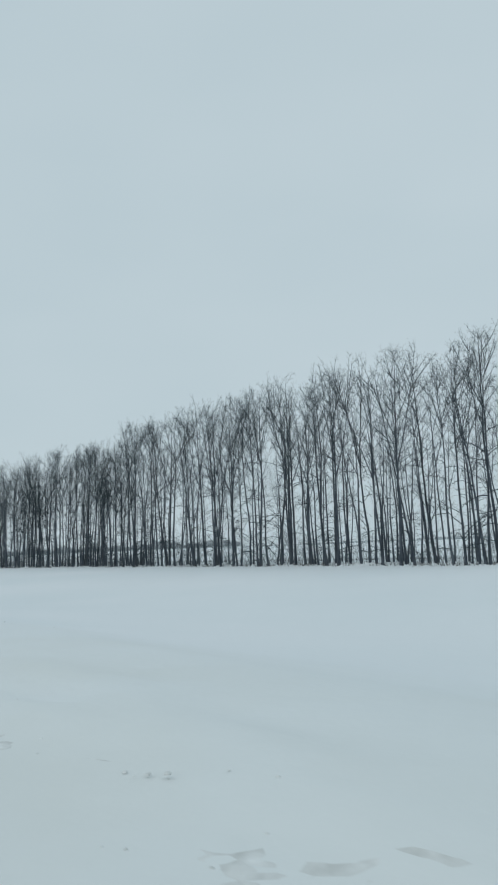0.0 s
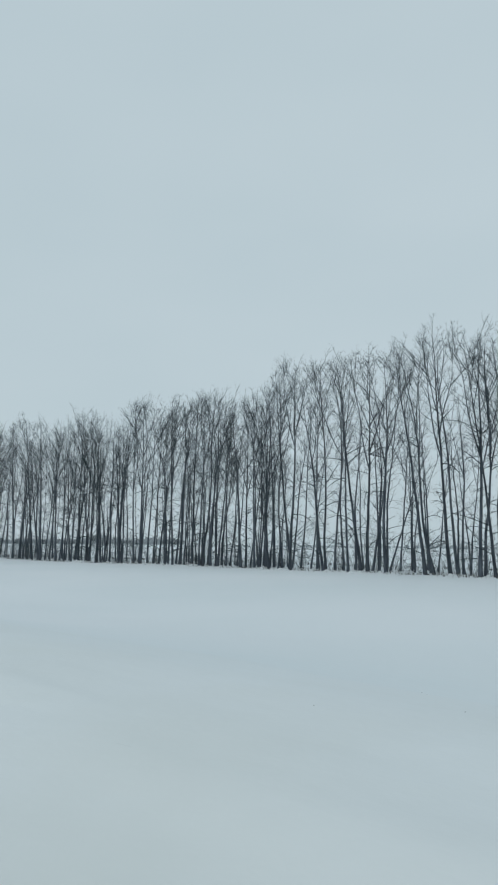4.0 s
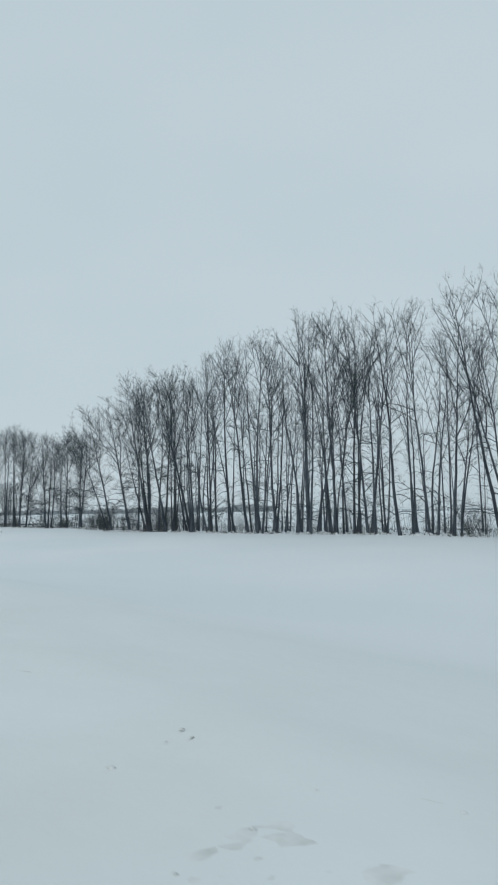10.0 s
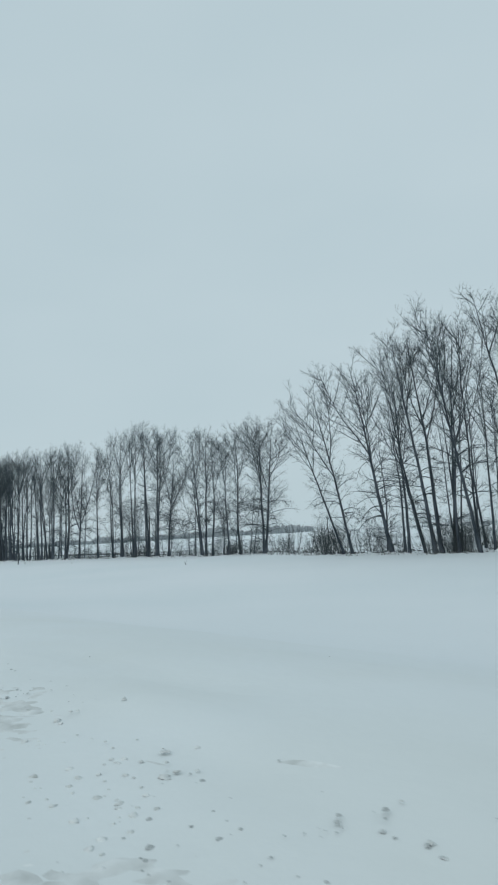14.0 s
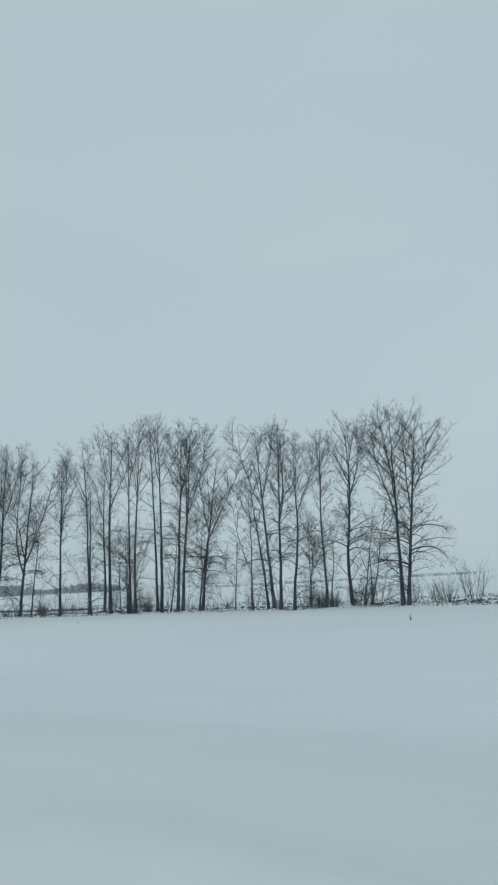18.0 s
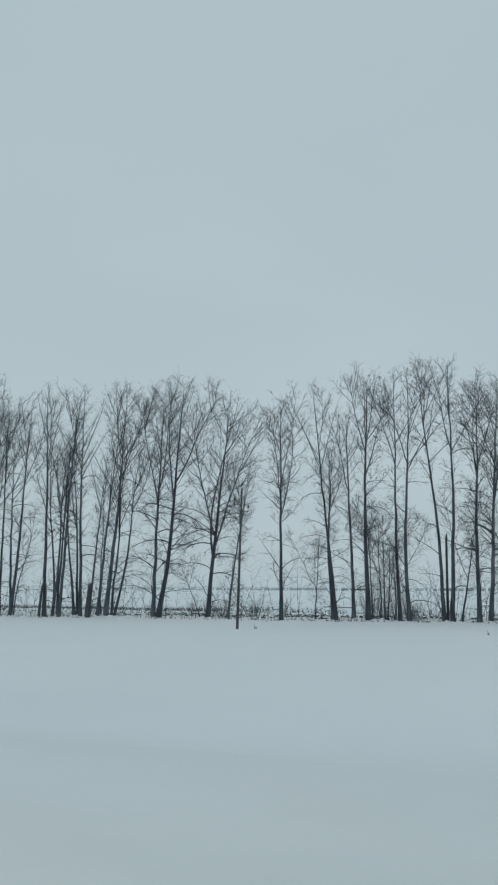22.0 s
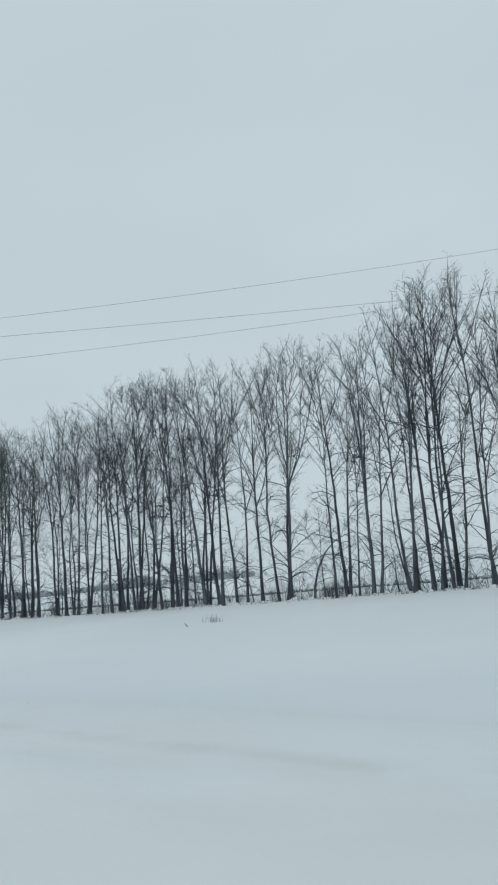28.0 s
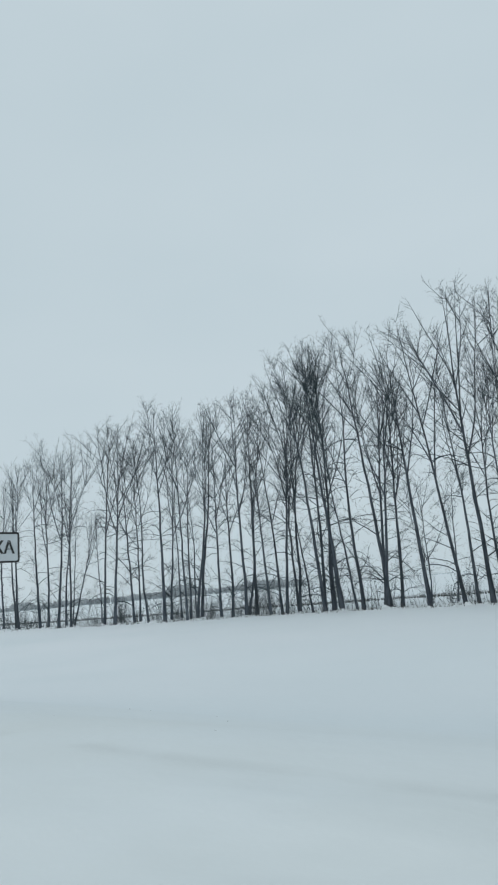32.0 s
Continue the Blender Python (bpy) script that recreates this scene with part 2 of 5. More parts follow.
def box(bm, c, size, m=None):
    bmesh.ops.create_cube(bm, size=1, matrix=(m or Matrix()) @ Matrix.Translation(c) @ Matrix.Diagonal((*size, 1)))


# ---- the lie of the land ----
BELT_X = (-460, -360, -290, -252, -235, -225, -215, -190, -178, -150, -90, -20, 60)
BELT_Y = (43, 43.2, 44, 43.8, 45.3, 46, 47.5, 49, 45.4, 45.5, 46.3, 46.5, 46.5)
PROFILE_Y = (-4000, -60, -11, -8.5, -7, 2.6, 4.4, 8, 11, 17, 24, 30, 43, 52, 60, 66, 72, 120, 400, 4000)
PROFILE_Z = (-0.5, -0.6, -0.5, 0.5, 0.85, 0.85, 0.88, 0.15, -0.32, -0.73, -0.52, -0.31, -0.14, -0.14, -0.20, -0.30, -0.12, -0.05, 0.3, -1.0)


def belt_front(x):
    return float(np.interp(x, BELT_X, BELT_Y))


def land(x, y):
    """The height of the snow at a place."""
    w = 0.6 + 0.06 * abs(y)
    z = float(np.mean(np.interp([y - w, y - 0.5 * w, y, y + 0.5 * w, y + w], PROFILE_Y, PROFILE_Z)))
    if -20 < y < 140:
        z += 0.10 * noise.noise((x * 0.05, y * 0.09, 1.0)) + 0.03 * noise.noise((x * 0.35, y * 0.35, 2.0))
        ridge = math.exp(-((y - 2.6) / 0.8) ** 2)
        z += ridge * (0.07 + 0.10 * noise.noise((x * 0.9, y * 1.4, 3.0)) + 0.06 * noise.noise((x * 2.7, y * 3.0, 4.0)))
        shelf = math.exp(-((y - 7.0) / 2.0) ** 2)
        z += shelf * 0.10 * noise.noise((x * 0.12, y * 0.5, 9.0))
        foot = math.exp(-((y - belt_front(x) - 1.0) / 2.2) ** 2)
        z += foot * (0.0 + 0.16 * noise.noise((x * 0.45, y * 0.6, 5.0)) + 0.13 * noise.noise((x * 1.3, y * 1.3, 5.5)))
        z += 0.17 * math.exp(-((x + 225) / 9) ** 2 - ((y - 34) / 4) ** 2)
        if y > 30:
            z -= 0.12 * math.exp(-((x + 178) / 38) ** 2) * min(1, (y - 30) / 10)
        if y > 56:
            z += 0.12 * noise.noise((x * 0.5, y * 0.9, 6.0)) * min(1, (y - 56) / 6)
    return z


GRID_X = [-4000, -2200, -1300, -900, -700, -580, -500] + [-450 + 0.7 * i for i in range(700)] + [60, 120, 220, 420, 800, 1500, 2600, 4000]
GRID_Y = [-4000, -1500, -500, -200, -80, -40, -20, -11, -8.5, -7, -4, -1, 0.6]
GRID_Y += [1.0 + 0.22 * i for i in range(22)] + [6 + 0.9 * i for i in range(40)] + [42.3 + 0.5 * i for i in range(30)]
GRID_Y += [58 + 1.5 * i for i in range(22)] + [95, 110, 130, 160, 200, 260, 340, 440, 600, 850, 1300, 2000, 3000, 4000]


def ground_sheet():
    xs, ys = GRID_X, GRID_Y
    V = [(x, y, land(x, y)) for y in ys for x in xs]
    n = len(xs)
    F = [(j * n + i, j * n + i + 1, (j + 1) * n + i + 1, (j + 1) * n + i) for j in range(len(ys) - 1) for i in range(n - 1)]
    ob = new("ground", mesh_of("ground", V, F, SNOW, True))
    return tagged(ob, "level snow-covered field with a ploughed road verge", "ground", kind="structure")


ground_sheet()


# ---- bare trees of the shelter belt ----
def bent(rng, start, heading, length, steps, lift, wander):
    """A path that sets out along heading and bends upwards by lift."""
    pts, d, p = [start.copy()], heading.normalized(), start.copy()
    for i in range(steps):
        d = (d + Vector((0, 0, lift / steps)) + Vector((rng.uniform(-1, 1), rng.uniform(-1, 1), rng.uniform(-0.6, 0.6))) * wander).normalized()
        p = p + d * (length / steps)
        pts.append(p.copy())
    return pts


def at(pts, u):
    i = min(int(u * (len(pts) - 1)), len(pts) - 2)
    f = u * (len(pts) - 1) - i
    return pts[i].lerp(pts[i + 1], f), (pts[i + 1] - pts[i]).normalized()


def sideways(rng, d, spread):
    """A direction that leaves d by spread degrees, at a random side."""
    ref = Vector((0, 0, 1)) if abs(d.z) < 0.9 else Vector((1, 0, 0))
    u = d.cross(ref).normalized()
    v = d.cross(u)
    a = rng.uniform(0, 2 * math.pi)
    s = radians(spread)
    return d * math.cos(s) + (u * math.cos(a) + v * math.sin(a)) * math.sin(s)


# style: fork height, leaders and the angle at which they leave, foot and half-width of the crown, low branches and their reach, girth, share of twigs, branches per metre and how wide they leave
STYLES = {
    "slim": dict(fork=(0.42, 0.68), leaders=(1, 3), spread=(4, 13), base=0.42, wide=1.75, low=14, reach=3.1, girth=0.120, fine=0.76, dense=2.5, steep=0.9),
    "sapling": dict(fork=(0.30, 0.55), leaders=(1, 2), spread=(14, 26), base=0.22, wide=2.3, low=12, reach=2.0, girth=0.088, fine=0.9, dense=2.9, steep=1.0),
    "thin": dict(fork=(0.50, 0.70), leaders=(0, 1), spread=(5, 15), base=0.40, wide=1.4, low=9, reach=2.4, girth=0.112, fine=0.40, dense=2.0, steep=0.9),
}
TALL = 18.0
TREE_NAMES = {"slim": "slender_tree", "broad": "spreading_tree", "sapling": "young_tree"}


def crown_width(s, rise):
    """The half-width of the crown at a height, from 0 at the ground to 1 at the top: widest past its middle, round on top."""
    v = min(1.0, max(0.0, (rise - s["base"]) / (1 - s["base"])))
    return s["wide"] * ((0.62 + 0.84 * v) if v < 0.45 else math.sqrt(max(0.06, 1 - ((v - 0.45) / 0.57) ** 2)))


def twiggy(rng, V, F, path, length, fine):
    """Side shoots and twigs along a branch."""
    for k in range(int(2.2 + 2.9 * length * fine)):
        u = 0.12 + 0.87 * rng.random() ** 0.75
        p, d = at(path, u)
        e = sideways(rng, d, rng.uniform(32, 66))
        e = (e + Vector((0, 0, rng.uniform(-0.10, 0.22)))).normalized()
        reach = min(1.25, (0.30 + 0.42 * length * (1.08 - u)) * rng.uniform(0.7, 1.25))
        if reach > 0.5:
            shoot = bent(rng, p, e, reach, 2, rng.uniform(-0.2, 0.6), 0.13)
            tube(V, F, shoot, [0.0094, 0.0070, 0], 3)
        else:
            shoot = [p, p + e * reach]
            tube(V, F, shoot, [0.0084, 0], 3)
        for j in range(int(1.4 + 2.6 * reach * fine)):
            q, g = at(shoot, rng.uniform(0.2, 0.98))
            tube(V, F, [q, q + sideways(rng, g, rng.uniform(28, 68)) * rng.uniform(0.16, 0.42)], [0.0067, 0], 3)


def grow_meshes(s, seed):
    """The pieces of one bare tree, 18 m tall: its trunk, its limbs and its crown of twigs."""
    rng = random.Random(seed)
    wood, pieces = [], []
    sway, phase, waves = rng.uniform(0.05, 0.19), rng.uniform(0, 6.28), rng.uniform(0.6, 1.3)
    veer = rng.uniform(0, 6.28)
    trunk = []
    for i in range(17):
        u = i / 16
        off = sway * (math.sin(phase + waves * 6.28 * u) - math.sin(phase)) + 0.25 * sway * math.sin(9 * u + phase)
        trunk.append(Vector((off * math.cos(veer) + rng.gauss(0, 0.02), off * math.sin(veer) + rng.gauss(0, 0.02), -0.4 + (TALL * 0.935 + 0.4) * u)))
    girth = s["girth"] * rng.uniform(0.85, 1.18)
    radii = [girth * (1.36, 1.08)[i] if i < 2 else girth * (1.03 - 0.95 * (i / 16) ** 0.92) for i in range(17)]
    radii[-1] = 0
    V, F = [], []
    tube(V, F, trunk, radii, 8)
    pieces.append(["trunk", V, F])
    wood.append((trunk, s["base"], 1.0))
    fork = rng.uniform(*s["fork"])
    turn = rng.uniform(0, 6.28)
    for k in range(rng.randint(*s["leaders"])):
        u = min(0.84, fork + k * rng.uniform(0.04, 0.12))
        p, d = at(trunk, u)
        a = turn + k * 2.4 + rng.uniform(-0.4, 0.4)
        tilt = radians(rng.uniform(*s["spread"]) + 12)
        out = Vector((math.cos(a) * math.sin(tilt), math.sin(a) * math.sin(tilt), math.cos(tilt)))
        pts = bent(rng, p, out, (TALL * rng.uniform(0.82, 0.95) - p.z) * 1.04, 9, 0.85, 0.10)
        r = girth * (1.03 - 0.95 * u ** 0.92) * rng.uniform(0.62, 0.85)
        V, F = [], []
        tube(V, F, pts, [r * (1 - 0.88 * i / 9) for i in range(9)] + [0], 6)
        pieces.append(["limb", V, F])
        wood.append((pts, 0.10, 1.0))
    V, F = [], []
    spin = rng.uniform(0, 6.28)
    for pts, lo, hi in wood:
        run = (pts[-1] - at(pts, lo)[0]).length
        count = int(run * s["dense"] * (0.78 if len(wood) > 2 else 1.0))
        for k in range(count):
            u = lo + (hi - lo) * (k + rng.random()) / count * 0.985
            if u > 0.7 and k % 2:
                continue
            p, d = at(pts, u)
            rise = p.z / TALL
            spin += 2.4 + rng.uniform(-0.5, 0.5)
            lean = radians((62 - 18 * max(0, min(1, (rise - 0.3) / 0.65))) * s["steep"] + rng.uniform(-9, 9))
            side = Vector((math.cos(spin), math.sin(spin), 0))
            out = d * math.cos(lean) + side * math.sin(lean)
            length = min(4.2, (crown_width(s, rise) / max(0.5, math.sin(lean)) * rng.uniform(0.55, 1.05)) * (0.9 if len(wood) > 1 else 1.05) + 0.2)
            length = min(length, (TALL - p.z) * 0.9 + 0.35)
            path = bent(rng, p, out, length, 4, rng.uniform(0.15, 0.75) - 0.9 * max(0, 0.55 - rise), 0.17 if rise < 0.6 else 0.10)
            r = (0.009 + 0.0092 * length) * (1.0 if rise < 0.6 else 0.82)
            tube(V, F, path, [r, r * 0.82, r * 0.62, r * 0.42, 0], 3)
            twiggy(rng, V, F, path, length, s["fine"])
        twiggy(rng, V, F, pts[-2:], 1.4, s["fine"])
        # the top opens into a fan of straight boughs
        for k in range(4 if s["fine"] > 0.5 else 2):
            p, d = at(pts, rng.uniform(0.58, 0.90))
            e = sideways(rng, d, rng.uniform(17, 40))
            length = max(0.9, (TALL * 0.955 - p.z) * rng.uniform(0.75, 1.0))
            path = bent(rng, p, e, length, 5, 0.12, 0.05)
            r = 0.009 + 0.0052 * length
            tube(V, F, path, [r, r * 0.9, r * 0.78, r * 0.62, r * 0.45, 0], 3)
            twiggy(rng, V, F, path, length * 0.9, s["fine"])
    for k in range(s["low"]):
        p, d = at(trunk, rng.uniform(0.07, s["base"] + 0.18))
        length = s["reach"] * rng.uniform(0.35, 1.15)
        a = rng.uniform(0, 6.28)
        path = bent(rng, p, Vector((math.cos(a), math.sin(a), rng.uniform(0.2, 1.4))), length, 5, rng.uniform(-1.9, 0.2), 0.19)
        r = 0.010 + 0.0096 * length
        tube(V, F, path, [r, r * 0.86, r * 0.7, r * 0.54, r * 0.36, 0], 3)
        twiggy(rng, V, F, path, length * 0.8, s["fine"])
    # long low boughs that arch over and fan out at their ends
    for k in range(s.get("boughs", 0)):
        p, d = at(trunk, rng.uniform(0.20, 0.46))
        length = s["wide"] * rng.uniform(0.85, 1.25)
        a = k * 2.7 + rng.uniform(-0.6, 0.6)
        path = bent(rng, p, Vector((math.cos(a), math.sin(a), rng.uniform(0.4, 0.9))), length, 7, rng.uniform(-1.5, -0.7), 0.12)
        r = 0.016 + 0.0125 * length
        tube(V, F, path, [r * (1 - 0.1 * i) for i in range(7)] + [0], 4)
        twiggy(rng, V, F, path[2:], length * 0.75, s["fine"])
        for j in range(4):
            q, g = at(path, rng.uniform(0.4, 0.9))
            fan = bent(rng, q, sideways(rng, g, rng.uniform(20, 45)), length * rng.uniform(0.25, 0.45), 4, rng.uniform(-0.5, 0.3), 0.10)
            tube(V, F, fan, [0.015, 0.012, 0.009, 0.006, 0], 3)
            twiggy(rng, V, F, fan, length * 0.4, s["fine"])
    pieces.append(["crown", V, F])
    top = TALL / max(v[2] for n, P, f in pieces for v in P)
    for piece in pieces:
        piece[1] = [(x, y, z * top) for x, y, z in piece[1]]
    return pieces


def grow_tree(style, seed, shape=None):
    root = new(TREE_NAMES[style])
    for name, V, F in grow_meshes(shape or STYLES[style], seed):
        ob = new(name, mesh_of(name, V, F, TWIG if name == "crown" else BARK, name != "crown"))
        ob.parent = root
        if name == "crown":
            tagged(ob, "leafless crown of fine grey twigs")
    return root


MODELS = {"slim": [grow_tree("slim", 11 + i) for i in range(18)],
          "sapling": [grow_tree("sapling", 91 + i) for i in range(6)]}
LABELS = {"slim": "tall slender leafless tree with grey bark in a shelter belt",
          "broad": "leafless tree with a broad open crown at a snowy field edge",
          "sapling": "thin leafless understorey tree between taller trunks"}
used = {}
planted = {"slim": 0, "sapling": 0}
rng_trees = random.Random(7)


def stand(x, y, size, wide, lean, toward=0.0):
    """The pose of a tree; lean, toward: how far its top leans along the belt and towards the road, per metre of height."""
    return (Matrix.Translation((x, y, land(x, y))) @ Matrix.Rotation(math.atan(lean), 4, "Y")
            @ Matrix.Rotation(radians(rng_trees.uniform(-2.5, 2.5)) + math.atan(toward), 4, "X")
            @ Matrix.Rotation(rng_trees.uniform(0, 6.28), 4, "Z") @ Matrix.Diagonal((wide, wide, size, 1)))


def plant(style, x, y, height, lean):
    choice = planted[style] % len(MODELS[style])
    planted[style] += 1
    size = height / TALL
    wide = size ** 0.8 if style != "sapling" else min(1.0, size ** 0.6)
    m = stand(x, y, size, wide, lean)
    model = MODELS[style][choice]
    if (style, choice) in used:
        model = copy_thing(model, m)
    else:
        used[style, choice] = m
    return tagged(model, LABELS[style], "tree", "trees of the shelter belt")


THIN = []
for i in range(5):
    coords, quads, tris = [], [], []
    for name, V, F in grow_meshes(STYLES["thin"], 131 + i):
        quads += [[k + len(coords) for k in f] for f in F if len(f) == 4]
        tris += [[k + len(coords) for k in f] for f in F if len(f) == 3]
        coords += V
    tris += [q[:3] for q in quads] + [[q[0], q[2], q[3]] for q in quads]
    THIN.append((np.array(coords), np.array(tris)))
thicket = []


def plant_thin(x, y, height, lean):
    """A tree of the crowded back rows, joined with its neighbours."""
    size = height / TALL
    thicket.append((rng_trees.randrange(5), np.array(stand(x, y, size, size ** 0.8, lean))))


def join_thicket():
    P, I, n = [], [], 0
    for k, m in thicket:
        v, f = THIN[k]
        P.append(v @ m[:3, :3].T + m[:3, 3])
        I.append(f + n)
        n += len(v)
    P, I = np.concatenate(P), np.concatenate(I)
    me = bpy.data.meshes.new("back_row_trees")
    me.vertices.add(len(P))
    me.vertices.foreach_set("co", P.astype(np.float32).ravel())
    me.loops.add(I.size)
    me.loops.foreach_set("vertex_index", I.astype(np.int32).ravel())
    me.polygons.add(len(I))
    me.polygons.foreach_set("loop_start", np.arange(0, I.size, 3, dtype=np.int32))
    me.update(calc_edges=True)
    me.validate()
    me.materials.append(BARK)
    return tagged(new("back_row_trees", me), "crowded thin leafless trees in the back rows of the belt", "woodland", kind="stuff")


# the standing trees: place along the belt, depth, height, lean; a stretch to a row
STRETCHES = []
STRETCHES.append((
    (-26.7, 47.1, 17.8, -0.01), (-26.9, 46.4, 18.1, 0.05), (-27.3, 46.5, 15.0, -0.10), (-28.8, 46.1, 17.5, -0.01), (-29.0, 48.4, 16.5, 0.06),
    (-29.7, 46.0, 16.2, -0.04), (-29.9, 48.9, 12.5, 0.07), (-31.5, 46.3, 18.2, -0.08), (-32.4, 49.0, 15.2, -0.01), (-33.8, 46.7, 17.7, -0.14),
    (-34.3, 49.3, 11.3, 0.13), (-34.6, 45.9, 18.6, 0.03), (-34.8, 49.1, 14.6, 0.02), (-35.8, 48.4, 14.8, 0.15), (-37.1, 46.7, 18.1, -0.04),
    (-38.7, 46.9, 18.9, 0.00), (-39.0, 48.2, 15.7, 0.06), (-41.5, 46.0, 17.6, 0.07), (-41.7, 49.3, 16.3, -0.09), (-42.0, 48.2, 18.7, -0.06),
))
STRETCHES.append((
    (-42.7, 47.0, 18.6, 0.04), (-42.7, 45.8, 18.7, -0.02), (-43.2, 46.2, 17.7, -0.06), (-45.4, 46.7, 16.8, -0.03), (-45.6, 49.2, 15.3, 0.01),
    (-45.9, 48.7, 13.2, 0.10), (-47.1, 46.1, 17.5, 0.05), (-47.1, 48.2, 14.7, -0.06), (-48.1, 49.0, 16.2, 0.03), (-48.2, 46.7, 18.6, 0.00),
    (-48.5, 46.8, 18.8, -0.07), (-49.8, 46.9, 16.0, 0.08), (-50.4, 48.7, 15.1, 0.01), (-51.2, 46.3, 16.6, -0.06), (-51.9, 45.9, 18.2, 0.05),
    (-52.2, 45.8, 17.9, -0.07), (-52.3, 48.6, 14.0, 0.21), (-54.3, 46.6, 18.4, -0.04), (-55.1, 48.8, 16.0, 0.00), (-55.3, 46.2, 14.7, -0.00),
))
STRETCHES.append((
    (-55.9, 46.1, 16.0, -0.08), (-56.4, 46.1, 17.3, 0.02), (-58.5, 46.0, 18.2, -0.09), (-59.0, 48.2, 17.7, 0.01), (-59.4, 46.4, 18.2, 0.03),
    (-59.6, 46.0, 18.8, 0.03), (-61.4, 48.3, 11.7, 0.10), (-62.1, 48.6, 14.2, 0.00), (-62.3, 46.9, 19.3, -0.04), (-62.6, 48.7, 18.7, -0.07),
    (-63.2, 46.1, 18.4, -0.11), (-64.2, 46.5, 18.6, -0.11), (-64.9, 48.7, 13.4, -0.05), (-65.2, 50.4, 11.5, 0.15), (-66.4, 48.9, 10.6, 0.06),
    (-67.2, 45.9, 18.1, 0.01), (-67.4, 48.3, 13.4, 0.08), (-68.4, 48.4, 11.3, 0.35), (-69.4, 46.7, 18.4, -0.01), (-69.6, 48.7, 14.9, 0.01),
))
STRETCHES.append((
    (-70.1, 46.7, 17.9, -0.09), (-70.3, 48.8, 13.8, 0.15), (-70.8, 46.0, 18.2, 0.00), (-71.6, 48.1, 15.0, 0.06), (-73.4, 46.1, 15.9, -0.12),
    (-73.5, 49.0, 15.5, 0.04), (-73.6, 46.7, 18.9, -0.06), (-74.1, 48.7, 16.0, 0.05), (-76.1, 48.7, 15.8, 0.05), (-76.7, 48.6, 13.5, 0.20),
    (-77.4, 46.5, 19.2, 0.03), (-78.0, 47.3, 18.8, -0.08), (-79.2, 48.9, 13.8, 0.16), (-79.2, 46.9, 11.0, 0.07), (-80.0, 46.5, 17.0, 0.01),
    (-80.2, 48.6, 14.3, 0.01), (-80.6, 47.3, 17.0, -0.09), (-80.7, 48.1, 17.6, -0.01), (-81.6, 46.9, 11.0, 0.09), (-81.7, 46.5, 17.2, 0.00),
))
STRETCHES.append((
    (-82.2, 48.6, 15.4, 0.08), (-83.1, 48.8, 17.8, 0.08), (-83.6, 47.3, 16.7, 0.01), (-83.8, 46.9, 17.7, -0.05), (-84.2, 48.6, 14.7, 0.15),
    (-85.5, 46.5, 12.0, 0.06), (-85.9, 48.5, 14.6, 0.12), (-86.8, 47.3, 13.0, 0.14), (-86.9, 48.5, 14.8, 0.11), (-87.1, 46.9, 15.0, 0.08),
    (-87.6, 46.5, 17.6, 0.09), (-87.9, 48.3, 15.4, 0.12), (-88.5, 47.3, 13.0, 0.00), (-88.6, 48.1, 15.2, 0.07), (-89.2, 46.9, 17.1, 0.12),
    (-89.3, 46.5, 17.3, 0.05), (-90.6, 47.3, 10.0, -0.06), (-90.9, 46.9, 18.2, -0.01), (-91.4, 48.7, 14.4, 0.06), (-91.6, 46.5, 12.0, 0.07),
))
STRETCHES.append((
    (-92.4, 48.2, 14.8, 0.11), (-93.2, 47.3, 18.0, 0.09), (-93.8, 46.8, 18.3, -0.05), (-94.6, 46.4, 15.0, 0.03), (-94.8, 48.7, 14.8, 0.12),
    (-95.7, 48.9, 16.0, 0.11), (-96.5, 47.2, 17.7, 0.16), (-96.9, 48.8, 15.3, 0.05), (-97.0, 46.8, 18.1, 0.10), (-98.8, 46.4, 18.4, 0.03),
    (-99.1, 48.6, 11.8, 0.07), (-100.2, 46.6, 18.6, -0.02), (-100.4, 48.7, 16.5, 0.05), (-101.1, 45.6, 14.3, -0.05), (-101.4, 48.5, 17.3, 0.03),
    (-102.2, 46.0, 15.5, -0.05), (-102.3, 48.8, 12.3, 0.10), (-102.7, 46.2, 16.2, 0.04), (-104.6, 48.2, 12.8, 0.06), (-106.2, 49.0, 18.7, 0.00),
))
STRETCHES.append((
    (-106.5, 47.1, 17.0, -0.17), (-106.7, 47.9, 17.4, 0.06), (-106.7, 46.7, 16.3, -0.07), (-107.2, 46.3, 14.0, 0.04), (-108.0, 48.4, 12.8, 0.13),
    (-108.4, 47.1, 13.0, 0.09), (-108.9, 46.6, 18.0, 0.02), (-109.1, 47.8, 18.1, 0.01), (-109.2, 46.2, 17.0, -0.00), (-109.4, 48.9, 16.0, 0.12),
    (-110.1, 47.0, 18.0, -0.03), (-111.1, 46.6, 9.0, -0.03), (-111.7, 48.3, 14.2, 0.03), (-112.0, 47.0, 19.4, -0.03), (-112.3, 46.2, 13.0, 0.09),
    (-113.0, 46.6, 11.0, -0.01), (-113.9, 47.8, 17.5, 0.18), (-113.9, 48.7, 14.6, 0.03), (-113.9, 46.2, 14.0, 0.13), (-114.0, 47.0, 16.6, -0.13),
))
